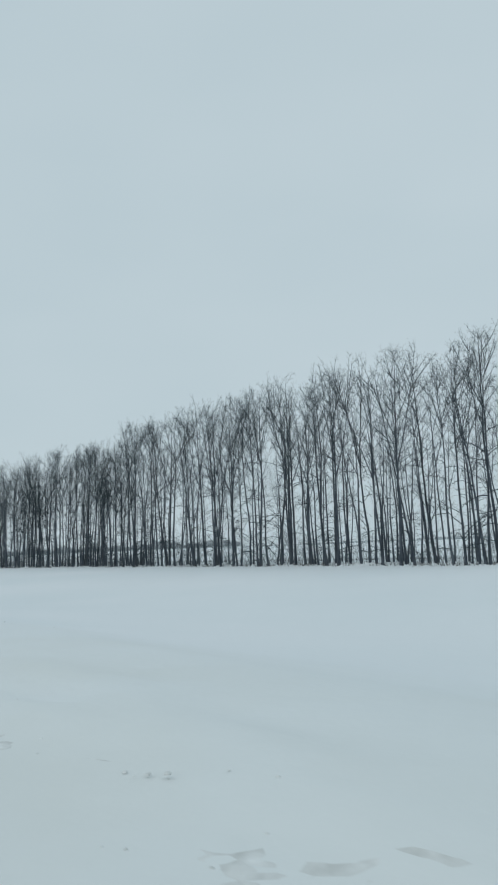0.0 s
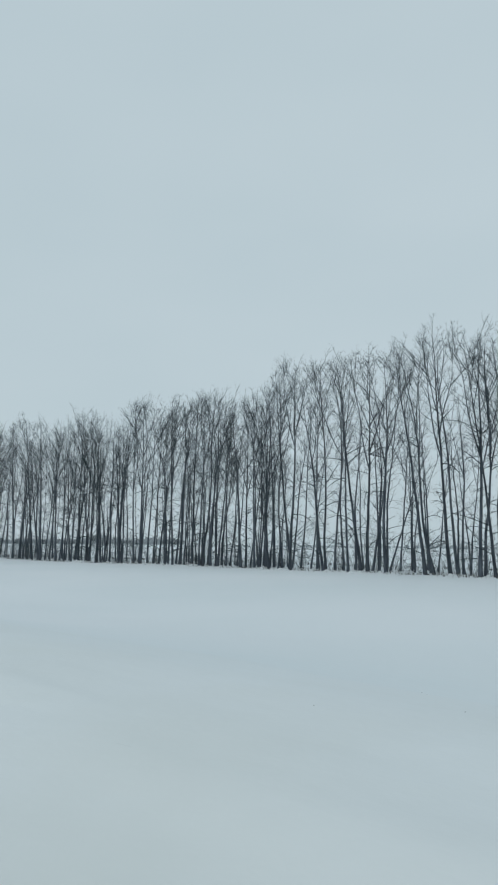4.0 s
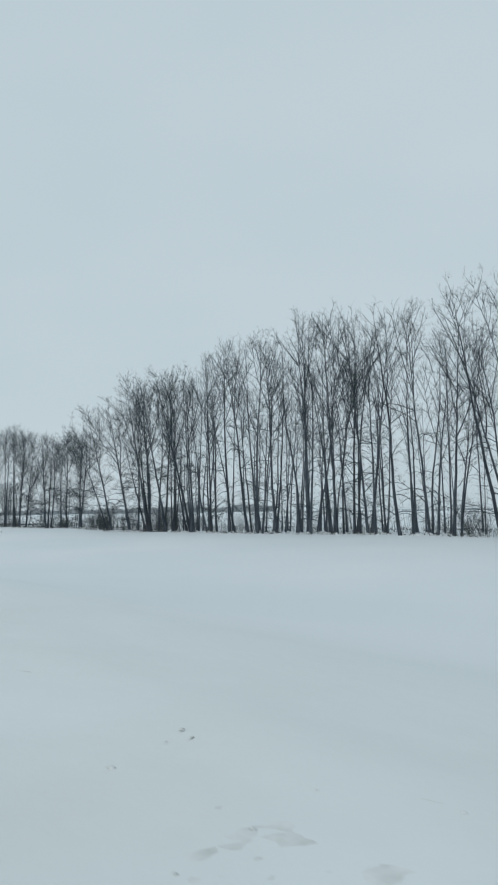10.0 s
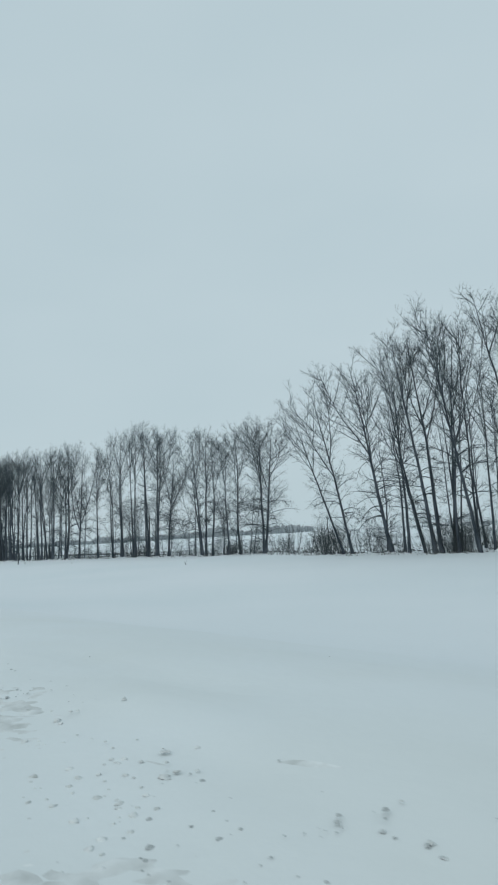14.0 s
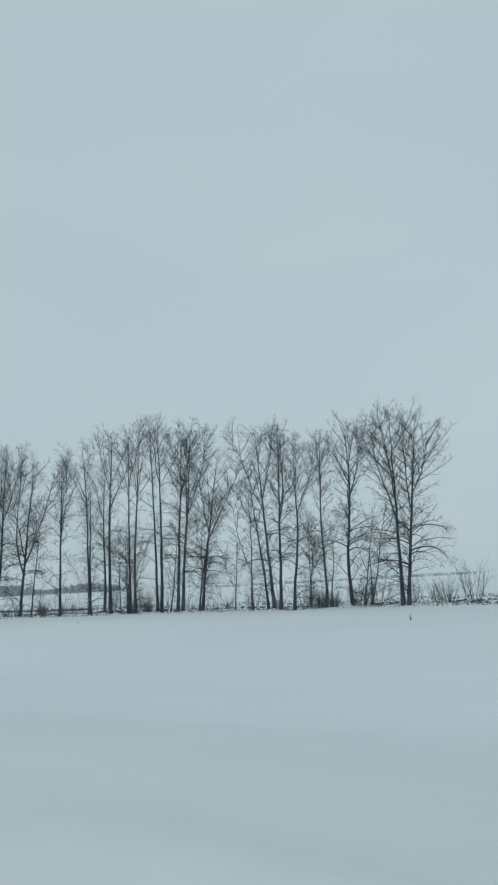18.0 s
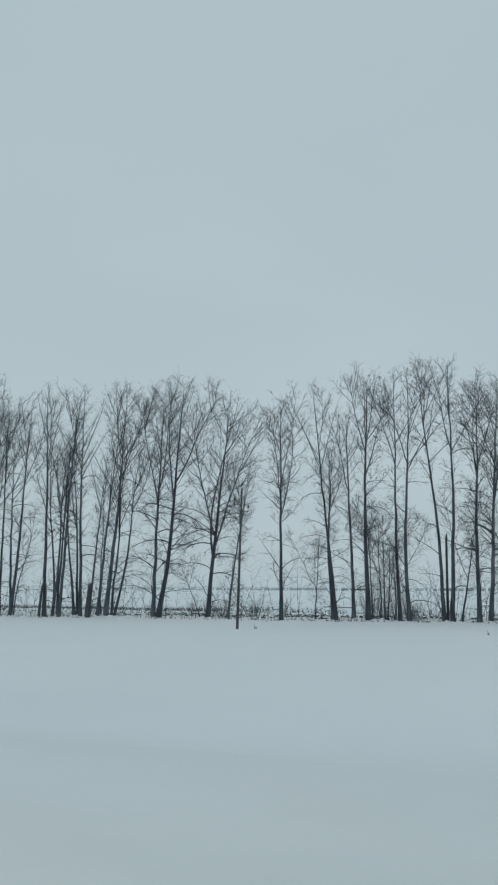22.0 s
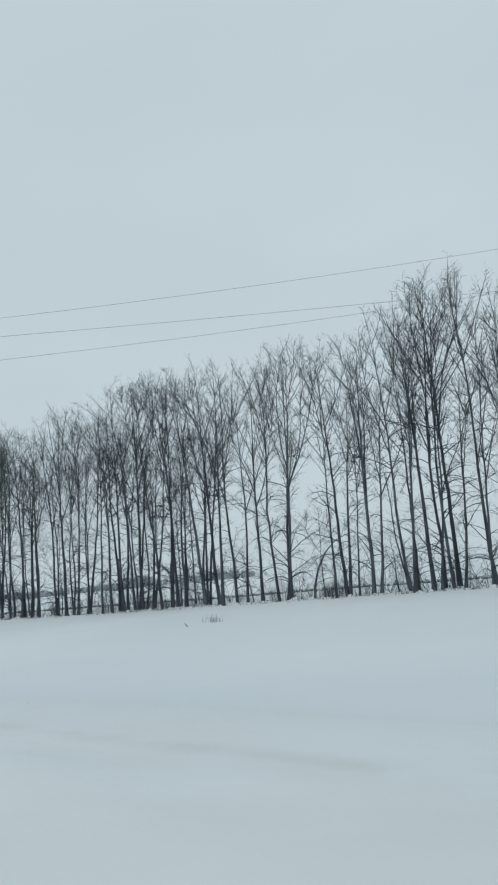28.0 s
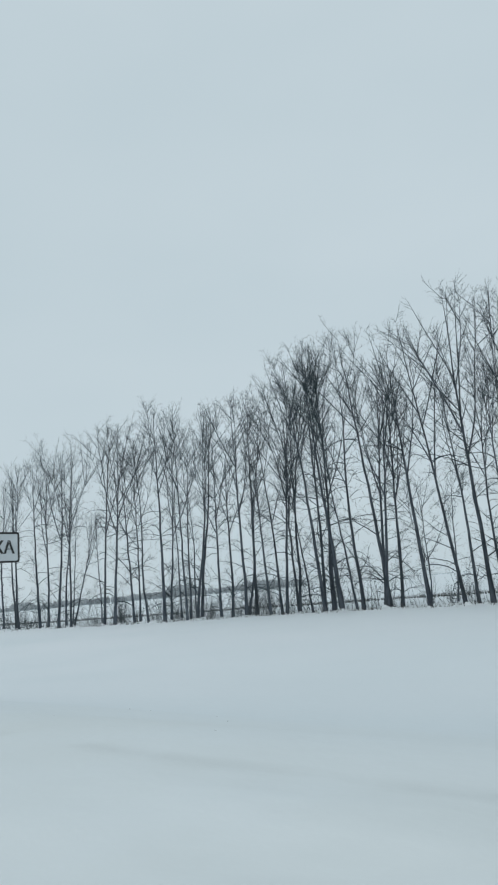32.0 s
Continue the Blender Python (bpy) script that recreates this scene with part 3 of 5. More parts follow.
STRETCHES.append((
    (-115.6, 46.6, 18.5, -0.03), (-115.9, 46.2, 18.0, -0.13), (-116.3, 47.9, 16.6, 0.02), (-117.9, 46.9, 16.0, 0.08), (-119.0, 46.5, 15.0, 0.04),
    (-119.5, 46.1, 19.3, -0.03), (-121.0, 46.5, 17.0, -0.23), (-121.0, 46.9, 17.1, -0.13), (-121.2, 48.4, 19.8, 0.01), (-121.6, 46.1, 20.2, -0.15),
    (-125.1, 50.0, 8.2, 0.01), (-125.3, 46.8, 12.0, 0.10), (-125.7, 46.4, 17.0, 0.08), (-125.8, 47.6, 13.6, 0.19), (-126.9, 46.0, 14.0, 0.11),
    (-127.3, 48.6, 16.4, 0.02), (-128.2, 46.8, 19.5, -0.06), (-128.9, 48.3, 17.4, 0.09), (-130.2, 45.7, 19.5, -0.07), (-130.6, 48.0, 17.0, 0.02),
))
STRETCHES.append((
    (-132.8, 45.9, 18.6, -0.03), (-133.4, 48.2, 15.2, 0.10), (-133.9, 46.7, 17.0, 0.11), (-134.0, 46.3, 20.0, -0.10), (-134.5, 45.9, 16.0, -0.00),
    (-135.2, 48.4, 16.7, 0.07), (-135.8, 46.7, 20.3, 0.03), (-136.8, 46.3, 16.0, 0.11), (-136.9, 48.3, 16.9, 0.11), (-137.2, 45.9, 19.8, -0.07),
    (-138.5, 46.7, 16.9, -0.12), (-138.9, 47.8, 13.8, 0.14), (-139.8, 46.2, 17.0, 0.15), (-140.3, 45.8, 17.0, 0.01), (-140.6, 48.3, 19.2, -0.01),
    (-141.4, 46.6, 21.4, 0.01), (-142.3, 46.2, 20.0, -0.11), (-142.4, 47.8, 20.2, -0.02), (-142.5, 47.6, 18.8, 0.02), (-143.8, 48.2, 17.3, 0.05),
))
STRETCHES.append((
    (-143.9, 47.5, 11.8, 0.05), (-144.9, 45.8, 16.0, 0.12), (-145.4, 47.5, 13.7, 0.13), (-145.7, 46.6, 20.6, -0.07), (-147.1, 47.4, 17.8, 0.09),
    (-147.3, 46.1, 15.0, 0.10), (-147.6, 45.7, 20.2, 0.02), (-148.9, 48.0, 12.6, 0.10), (-149.1, 47.8, 16.6, 0.05), (-149.4, 46.5, 16.0, -0.09),
    (-149.5, 46.1, 19.9, -0.13), (-150.3, 48.0, 20.5, -0.08), (-151.1, 45.7, 16.0, -0.25), (-153.0, 46.5, 20.8, -0.01), (-153.6, 47.4, 17.9, 0.07),
    (-155.6, 46.1, 19.8, -0.04), (-155.8, 45.7, 17.6, -0.23), (-156.1, 47.3, 19.5, -0.03), (-158.0, 45.1, 19.3, -0.04), (-158.0, 47.7, 17.3, 0.08),
))
STRETCHES.append((
    (-159.7, 47.4, 19.6, 0.01), (-159.7, 48.1, 16.5, 0.12), (-165.5, 48.2, 20.0, -0.01), (-167.7, 48.1, 19.2, 0.07), (-169.9, 47.3, 18.5, -0.20),
    (-239.3, 46.8, 14.6, 0.01), (-240.6, 47.4, 10.9, -0.01), (-242.1, 46.5, 14.4, -0.11), (-244.3, 47.1, 14.6, 0.02), (-244.3, 46.5, 15.0, -0.07),
    (-248.6, 47.0, 15.4, -0.07), (-251.7, 46.1, 19.6, -0.01), (-254.5, 46.5, 11.0, 0.10), (-255.3, 45.6, 16.5, 0.02), (-256.8, 45.7, 14.9, 0.06),
    (-257.7, 45.5, 19.5, -0.01), (-258.8, 46.3, 18.5, 0.04), (-259.2, 45.7, 15.6, 0.08), (-260.1, 46.4, 19.3, -0.01), (-262.4, 46.1, 15.7, 0.06),
))
STRETCHES.append((
    (-262.5, 44.2, 18.9, -0.14), (-263.0, 44.4, 17.7, 0.03), (-264.1, 45.6, 16.0, -0.07), (-264.7, 44.0, 19.2, 0.00), (-265.9, 46.1, 18.4, 0.07),
    (-266.0, 43.5, 15.5, 0.09), (-266.5, 43.4, 20.0, -0.07), (-267.9, 44.1, 20.0, -0.09), (-268.8, 46.2, 20.2, -0.06), (-269.4, 44.4, 16.7, -0.21),
    (-271.5, 43.7, 15.2, -0.18), (-271.5, 44.5, 19.4, -0.01), (-271.7, 46.5, 16.7, -0.10), (-272.0, 46.1, 13.5, 0.04), (-272.3, 44.3, 17.6, 0.05),
    (-272.8, 44.4, 15.7, -0.01), (-273.6, 44.4, 19.8, 0.03), (-273.9, 43.8, 16.7, -0.09), (-274.0, 45.8, 13.6, 0.06), (-274.8, 43.4, 15.1, 0.04),
))
STRETCHES.append((
    (-277.5, 44.1, 19.3, 0.03), (-278.0, 48.9, 7.3, 0.09), (-278.3, 46.5, 20.3, 0.09), (-280.9, 44.5, 16.9, 0.07), (-281.3, 46.7, 13.8, 0.09),
    (-282.4, 46.4, 14.4, 0.12), (-282.5, 43.9, 19.8, 0.08), (-283.3, 46.4, 15.9, 0.12), (-284.3, 45.8, 19.9, 0.08), (-284.5, 44.3, 20.4, 0.10),
    (-285.5, 44.0, 19.2, 0.03), (-286.0, 46.2, 17.4, 0.04), (-287.2, 43.9, 17.0, 0.01), (-288.1, 46.6, 16.3, 0.12), (-288.9, 46.8, 19.5, 0.08),
    (-289.9, 45.0, 16.0, 0.10), (-289.9, 45.9, 22.4, 0.01), (-291.6, 44.6, 15.9, 0.12), (-292.3, 44.3, 20.9, 0.05), (-292.8, 46.7, 23.2, 0.02),
))
STRETCHES.append((
    (-293.4, 45.0, 16.0, 0.12), (-293.8, 46.4, 21.6, 0.08), (-293.8, 44.6, 21.2, -0.01), (-295.1, 44.2, 18.6, 0.11), (-295.7, 44.9, 21.1, -0.01),
    (-295.7, 46.2, 16.7, 0.02), (-297.0, 45.7, 4.9, -0.06), (-297.8, 44.6, 16.0, 0.11), (-298.3, 44.2, 19.4, 0.06), (-299.0, 45.6, 17.6, 0.09),
    (-299.8, 44.9, 13.0, 0.09), (-300.6, 44.5, 19.1, -0.01), (-301.4, 44.2, 16.0, 0.04), (-301.5, 46.4, 16.1, 0.10), (-303.5, 46.0, 7.4, 0.01),
    (-305.7, 44.5, 20.7, 0.09), (-306.4, 44.8, 14.0, 0.14), (-306.6, 45.6, 21.1, 0.09), (-306.7, 44.1, 21.0, -0.00), (-309.7, 45.8, 18.1, 0.07),
))
STRETCHES.append((
    (-309.8, 44.8, 5.0, -0.21), (-311.0, 45.5, 18.0, 0.05), (-311.3, 44.4, 20.9, 0.03), (-312.5, 44.0, 20.0, 0.03), (-313.4, 44.7, 22.3, -0.07),
    (-314.3, 44.4, 19.3, 0.15), (-314.5, 44.0, 21.6, -0.09), (-315.2, 44.7, 16.0, 0.08), (-316.3, 46.3, 17.5, 0.08), (-317.2, 44.3, 17.0, 0.12),
    (-317.4, 44.0, 12.0, 0.00), (-318.0, 45.4, 14.8, 0.07), (-318.1, 45.4, 16.3, 0.11), (-318.4, 44.7, 22.0, -0.03), (-318.7, 44.3, 21.1, 0.02),
    (-319.9, 44.0, 22.5, -0.12), (-320.3, 45.6, 13.0, 0.12), (-321.7, 44.6, 16.0, 0.17), (-322.7, 44.3, 22.2, 0.03), (-322.8, 45.9, 18.8, 0.14),
))
STRETCHES.append((
    (-323.1, 43.9, 16.6, 0.01), (-323.2, 46.2, 16.0, 0.09), (-324.2, 44.6, 18.2, -0.04), (-324.3, 46.2, 16.3, 0.09), (-324.8, 45.7, 18.5, 0.13),
    (-325.8, 44.6, 20.7, -0.04), (-327.0, 44.2, 18.0, -0.01), (-327.0, 46.2, 19.2, 0.02), (-328.1, 43.9, 20.9, 0.02), (-328.5, 46.4, 21.2, 0.01),
    (-331.1, 44.5, 17.0, 0.06), (-331.8, 45.3, 17.7, 0.12), (-332.3, 44.2, 20.5, 0.08), (-332.6, 43.8, 17.0, 0.02), (-333.3, 46.1, 17.9, 0.07),
    (-333.6, 44.5, 17.0, 0.00), (-334.3, 44.1, 22.7, -0.01), (-335.1, 43.8, 17.0, -0.02), (-336.3, 44.5, 22.0, -0.11), (-338.5, 43.7, 20.7, -0.06),
))
STRETCHES.append((
    (-340.5, 48.1, 10.1, 0.06), (-341.0, 44.4, 17.0, 0.08), (-341.6, 45.6, 16.7, 0.08), (-341.7, 44.1, 22.8, -0.09), (-341.8, 43.7, 18.0, 0.14),
    (-343.3, 46.1, 18.9, 0.12), (-344.2, 44.4, 19.2, 0.03), (-344.5, 44.0, 16.0, -0.09), (-345.6, 43.7, 21.1, -0.06), (-346.8, 44.4, 22.2, -0.00),
    (-347.3, 44.0, 21.1, -0.08), (-347.9, 46.2, 20.6, 0.04), (-348.2, 43.6, 13.0, -0.11), (-348.3, 45.3, 22.7, 0.02), (-350.1, 44.3, 20.4, -0.01),
    (-351.1, 44.0, 18.0, 0.10), (-351.2, 43.6, 17.0, -0.07), (-351.4, 46.1, 21.1, 0.12), (-353.0, 44.3, 15.0, -0.00), (-355.1, 43.6, 19.4, 0.03),
))
STRETCHES.append((
    (-355.1, 43.9, 17.0, 0.16), (-355.7, 45.7, 20.6, 0.04), (-357.1, 44.2, 16.0, 0.04), (-358.2, 43.9, 16.0, 0.02), (-360.7, 43.5, 18.8, 0.15),
    (-361.4, 42.9, 19.9, -0.05), (-361.7, 45.1, 19.7, 0.13), (-363.0, 44.9, 17.8, 0.06), (-364.6, 43.2, 20.7, 0.02), (-365.7, 45.0, 18.3, 0.10),
    (-367.1, 43.4, 18.4, -0.05), (-369.4, 43.6, 19.7, -0.08), (-371.4, 46.0, 18.7, 0.04), (-372.0, 43.3, 20.8, 0.05), (-373.7, 43.3, 20.9, 0.11),
    (-378.6, 42.7, 20.5, 0.03), (-380.9, 42.8, 20.4, 0.02), (-381.5, 45.2, 12.8, 0.44), (-382.9, 45.1, 20.1, 0.09), (-384.6, 42.9, 20.0, -0.03),
))
STRETCHES.append((
    (-387.0, 45.4, 19.0, 0.08), (-389.9, 43.5, 19.9, -0.08), (-394.7, 45.9, 18.5, 0.01),
))

for rows in STRETCHES:
    for x, y, height, lean in rows:
        if x > -160 and y > belt_front(x) + 1.5:
            plant_thin(x, y, height, lean)
        else:
            plant("sapling" if height < 11 else "slim", x, y, height * 1.035, lean)

# the open stretch either side of the gap, tree by tree: place, depth behind the belt's edge, height, lean; fork, leaders, half-width and foot of the crown, low branches
OPEN = []
OPEN.append((
    (-159.0, 0.3, 19.2, -0.22, 0.55, 1, 2.0, 0.45, 12), (-158.6, 0.4, 18.0, -0.03, 0.6, 1, 1.6, 0.5, 10),
    (-160.5, 0.8, 13.0, -0.22, 0.6, 1, 1.4, 0.5, 10), (-162.9, 0.6, 15.0, 0.0, 0.6, 1, 1.5, 0.45, 12),
    (-163.9, 0.3, 19.4, -0.20, 0.5, 2, 2.3, 0.45, 14), (-165.8, 0.6, 16.0, 0.02, 0.6, 1, 1.6, 0.45, 10),
    (-167.2, 0.3, 19.0, -0.07, 0.5, 2, 2.2, 0.45, 12), (-167.9, 0.4, 18.8, -0.14, 0.55, 2, 2.1, 0.45, 14),
    (-169.2, 0.9, 12.5, -0.26, 0.6, 1, 1.6, 0.4, 14), (-170.6, 0.6, 16.6, -0.04, 0.5, 2, 2.0, 0.42, 16),
))
OPEN.append((
    (-172.1, 0.3, 17.0, -0.17, 0.42, 2, 2.7, 0.32, 24), (-176.5, 0.3, 16.1, -0.22, 0.45, 2, 2.2, 0.34, 16),
    (-177.5, 0.3, 14.3, -0.36, 0.6, 1, 1.7, 0.38, 16), (-192.1, 0.2, 14.9, 0.12, 0.50, 2, 3.3, 0.24, 24),
    (-192.6, 0.4, 15.5, 0.01, 0.44, 2, 2.7, 0.40, 10), (-196.6, 0.6, 15.2, 0.06, 0.52, 2, 2.6, 0.34, 18),
    (-198.8, 0.6, 14.2, 0.02, 0.60, 1, 1.9, 0.30, 16), (-201.5, 0.6, 14.6, 0.06, 0.60, 2, 2.0, 0.34, 16),
    (-202.8, 0.6, 15.8, 0.04, 0.50, 2, 2.3, 0.40, 12), (-203.3, 0.4, 16.0, -0.05, 0.52, 2, 2.4, 0.40, 12),
))
OPEN.append((
    (-204.1, 0.9, 11.8, -0.10, 0.60, 1, 1.6, 0.34, 12), (-210.3, 0.5, 14.3, 0.15, 0.48, 2, 2.6, 0.26, 28),
    (-210.9, 0.9, 11.2, 0.18, 0.60, 1, 1.5, 0.40, 10), (-212.2, 0.3, 17.1, 0.09, 0.50, 3, 2.5, 0.40, 16),
    (-212.9, 0.5, 17.2, 0.05, 0.60, 1, 2.0, 0.44, 12), (-214.5, 0.4, 18.0, 0.03, 0.66, 1, 1.4, 0.50, 8),
    (-215.1, 0.5, 18.6, -0.055, 0.70, 1, 1.3, 0.52, 8), (-217.3, 0.3, 17.7, 0.03, 0.60, 2, 1.7, 0.48, 12),
    (-217.9, 0.5, 17.3, 0.01, 0.66, 1, 1.4, 0.48, 12), (-220.0, 0.3, 17.9, 0.03, 0.60, 2, 1.8, 0.44, 14),
))
OPEN.append((
    (-221.0, 0.7, 15.3, -0.02, 0.60, 1, 1.7, 0.40, 14), (-222.1, 0.3, 17.1, -0.09, 0.74, 1, 1.2, 0.45, 14),
    (-222.4, 0.5, 12.6, 0.0, 0.60, 1, 1.8, 0.40, 14), (-225.85, 0.3, 16.5, 0.0, 0.48, 2, 1.8, 0.42, 18),
    (-229.65, 0.4, 11.6, 0.14, 0.60, 1, 1.8, 0.45, 14), (-231.15, 0.3, 16.6, 0.09, 0.28, 3, 2.7, 0.36, 16),
    (-234.85, 0.3, 18.1, 0.10, 0.48, 2, 2.6, 0.34, 18), (-235.3, 0.35, 17.6, 0.03, 0.48, 2, 2.3, 0.40, 14),
    (-238.6, 1.0, 14.0, 0.14, 0.6, 1, 1.5, 0.45, 10), (-238.9, 0.3, 17.8, 0.05, 0.60, 2, 1.9, 0.44, 16),
))
OPEN.append((
    (-239.7, 0.4, 15.0, 0.08, 0.60, 1, 1.5, 0.45, 12), (-240.4, 0.5, 12.6, 0.07, 0.60, 1, 1.4, 0.42, 12),
    (-241.0, 0.3, 17.8, -0.01, 0.66, 1, 1.4, 0.48, 12), (-241.8, 0.8, 12.4, -0.12, 0.60, 1, 1.3, 0.45, 10),
    (-242.8, 0.4, 17.3, 0.07, 0.62, 1, 1.4, 0.48, 12), (-243.4, 0.5, 14.5, 0.03, 0.62, 1, 1.3, 0.48, 12),
    (-243.9, 0.3, 18.0, -0.05, 0.68, 1, 1.2, 0.50, 12), (-246.8, 0.3, 18.0, 0.015, 0.62, 2, 1.5, 0.48, 14),
    (-247.8, 0.4, 16.9, -0.04, 0.64, 1, 1.3, 0.48, 10), (-249.4, 0.4, 17.1, 0.06, 0.6, 2, 1.5, 0.48, 12),
))
OPEN.append((
    (-249.6, 0.7, 14.5, 0.07, 0.6, 1, 1.3, 0.45, 12), (-250.5, 0.3, 18.3, 0.02, 0.62, 2, 1.4, 0.50, 12),
    (-251.5, 0.3, 18.6, 0.04, 0.62, 2, 1.5, 0.50, 12), (-252.4, 0.3, 18.7, -0.055, 0.64, 2, 1.5, 0.48, 12),
    (-254.5, 0.4, 18.1, -0.02, 0.6, 2, 1.6, 0.46, 12), (-256.3, 0.4, 17.6, 0.09, 0.6, 1, 1.5, 0.46, 12),
    (-256.5, 0.3, 18.7, -0.05, 0.6, 2, 1.6, 0.46, 12), (-257.4, 0.3, 18.4, -0.05, 0.6, 2, 1.6, 0.46, 12),
    (-259.05, 0.3, 18.8, -0.015, 0.56, 2, 1.9, 0.46, 12), (-259.0, 0.6, 14.6, 0.12, 0.6, 1, 1.4, 0.46, 10),
))
OPEN.append((
    (-259.8, 0.5, 17.6, 0.0, 0.6, 1, 1.6, 0.46, 12), (-260.8, 0.8, 13.6, 0.08, 0.6, 1, 1.4, 0.44, 10),
    (-261.5, 0.3, 17.7, -0.01, 0.6, 2, 1.6, 0.46, 12),
))
for rows in OPEN:
    for x, depth, height, lean, fork, leaders, wide, foot, low in rows:
        height *= 1.025
        size = height / TALL
        shape = dict(fork=(fork - 0.03, fork + 0.03), leaders=(leaders, leaders), spread=(1 + 3.2 * wide, 4 + 3.8 * wide), base=foot, wide=wide / size ** 0.8,
                     low=int(low * (1.4 if x > -237 else 1.0)), reach=1.6 + 0.7 * wide, girth=0.145 * (0.8 + 0.12 * wide),
                     fine=1.3 if wide > 1.7 else 1.0 if x > -237 else 0.75, dense=3.8 if wide > 1.7 else 3.0 if x > -237 else 2.0, steep=1.0 if x > -237 else 0.72,
                     boughs=4 if wide > 1.9 else 0)
        y = belt_front(x) + depth
        kind = "broad" if wide > 1.7 else "slim"
        tree = grow_tree(kind, int(-x * 10), shape)
        toward = 0.0
        if x > -180 and lean < -0.1:
            # the trees that border the gap lean out over the field
            toward, lean = -0.95 * lean, 0.25 * lean
        tree.matrix_basis = stand(x, y, size, size ** 0.8, lean, toward)
        tagged(tree, LABELS[kind], "tree", "trees of the shelter belt")
for x, depth, height, lean in ((-195.5, 1.5, 8.9, 0.24), (-196.1, 1.5, 8.6, 0.2), (-198.9, 2.0, 7.6, 0.05), (-200.9, 1.6, 6.3, 0.2), (-206.0, 1.5, 11.4, 0.0), (-200.6, 1.5, 8.6, 0.03),
                               (-211.4, 1.5, 10.2, 0.08), (-214.0, 0.9, 9.4, 0.2), (-228.8, 0.6, 2.3, 0.05), (-231.7, 0.3, 4.7, -0.42), (-208.0, 2.0, 6.5, 0.1), (-223.8, 1.8, 6.5, 0.05),
                               (-247.1, 1.2, 9.0, 0.14), (-219.0, 1.4, 8.6, 0.0), (-218.4, 1.7, 7.6, 0.03), (-219.9, 1.6, 9.0, -0.02), (-218.8, 1.1, 6.4, 0.05), (-219.4, 2.0, 8.0, 0.02), (-205.0, 2.2, 7.0, -0.05)):
    plant("sapling", x, belt_front(x) + depth, height, lean)

# thinner trees of the back rows
for i in range(115):
    x = -24 - rng_trees.random() * 155
    plant_thin(x, belt_front(x) + rng_trees.uniform(3.8, 8.5), rng_trees.uniform(10, 16.5), rng_trees.uniform(-0.08, 0.10))
for i in range(20):
    x = -254 - rng_trees.random() * 150
    plant_thin(x, belt_front(x) + rng_trees.uniform(3.5, 7.0), rng_trees.uniform(9, 17), rng_trees.uniform(-0.08, 0.10))
for i in range(16):
    x = -396 - i * 4.0
    plant_thin(x + rng_trees.uniform(-1.5, 1.5), belt_front(x) + rng_trees.uniform(0, 4), rng_trees.uniform(16, 20), rng_trees.uniform(-0.06, 0.08))
for i in range(20):
    x = -24 - rng_trees.random() * 26
    plant_thin(x, belt_front(x) + rng_trees.uniform(0.8, 7.0), rng_trees.uniform(12, 17.5), rng_trees.uniform(-0.10, 0.08))
join_thicket()
for (style, choice), m in used.items():
    MODELS[style][choice].matrix_basis = m


# ---- brush, dead stems and weeds ----
def brush(seed, height, width, stems):
    """A leafless bush of many thin stems."""
    rng = random.Random(seed)
    V, F = [], []
    for i in range(stems):
        a, r = rng.uniform(0, 6.28), width * 0.25 * rng.random()
        p = Vector((math.cos(a) * r, math.sin(a) * r, -0.1))
        out = Vector((math.cos(a) * rng.uniform(0.05, 0.5), math.sin(a) * rng.uniform(0.05, 0.5), 1))
        pts = bent(rng, p, out, height * rng.uniform(0.5, 1.05), 4, 0.1, 0.10)
        r0 = rng.uniform(0.006, 0.013)
        tube(V, F, pts, [r0, r0 * 0.8, r0 * 0.65, r0 * 0.5, 0], 3)
        for k in range(8):
            q, d = at(pts, rng.uniform(0.25, 0.95))
            tube(V, F, [q, q + sideways(rng, d, rng.uniform(20, 50)) * height * rng.uniform(0.12, 0.35)], [0.0055, 0], 3)
    return mesh_of("bush", V, F, BRUSH)


def shrub(seed, height, stems):
    """A dense leafless shrub: arching stems from one foot, full of fine twigs."""
    rng = random.Random(seed)
    V, F = [], []
    for i in range(stems):
        a, tilt = rng.uniform(0, 6.28), radians(rng.uniform(4, 42))
        out = Vector((math.cos(a) * math.sin(tilt), math.sin(a) * math.sin(tilt), math.cos(tilt)))
        foot = Vector((math.cos(a) * rng.uniform(0, 0.5), math.sin(a) * rng.uniform(0, 0.5), -0.1))
        length = height * rng.uniform(0.65, 1.05)
        pts = bent(rng, foot, out, length, 6, rng.uniform(-0.5, 0.1), 0.10)
        r = rng.uniform(0.009, 0.017)
        tube(V, F, pts, [r * (1 - 0.12 * k) for k in range(6)] + [0], 3)
        twiggy(rng, V, F, pts[1:], length * 0.8, 0.9)
    return mesh_of("shrub", V, F, BRUSH)


BUSHES = [brush(21, 1.9, 1.5, 26), brush(22, 2.6, 2.0, 34), brush(23, 1.4, 1.8, 30), brush(24, 2.2, 1.2, 20)]
rng_brush = random.Random(31)


def bush(x, y, size, label, group=""):
    ob = new("bush", BUSHES[rng_brush.randrange(4)])
    ob.matrix_basis = Matrix.Translation((x, y, land(x, y))) @ Matrix.Rotation(rng_brush.uniform(0, 6.28), 4, "Z") @ Matrix.Diagonal((size, size, size, 1))
    return tagged(ob, label, "bush", group)


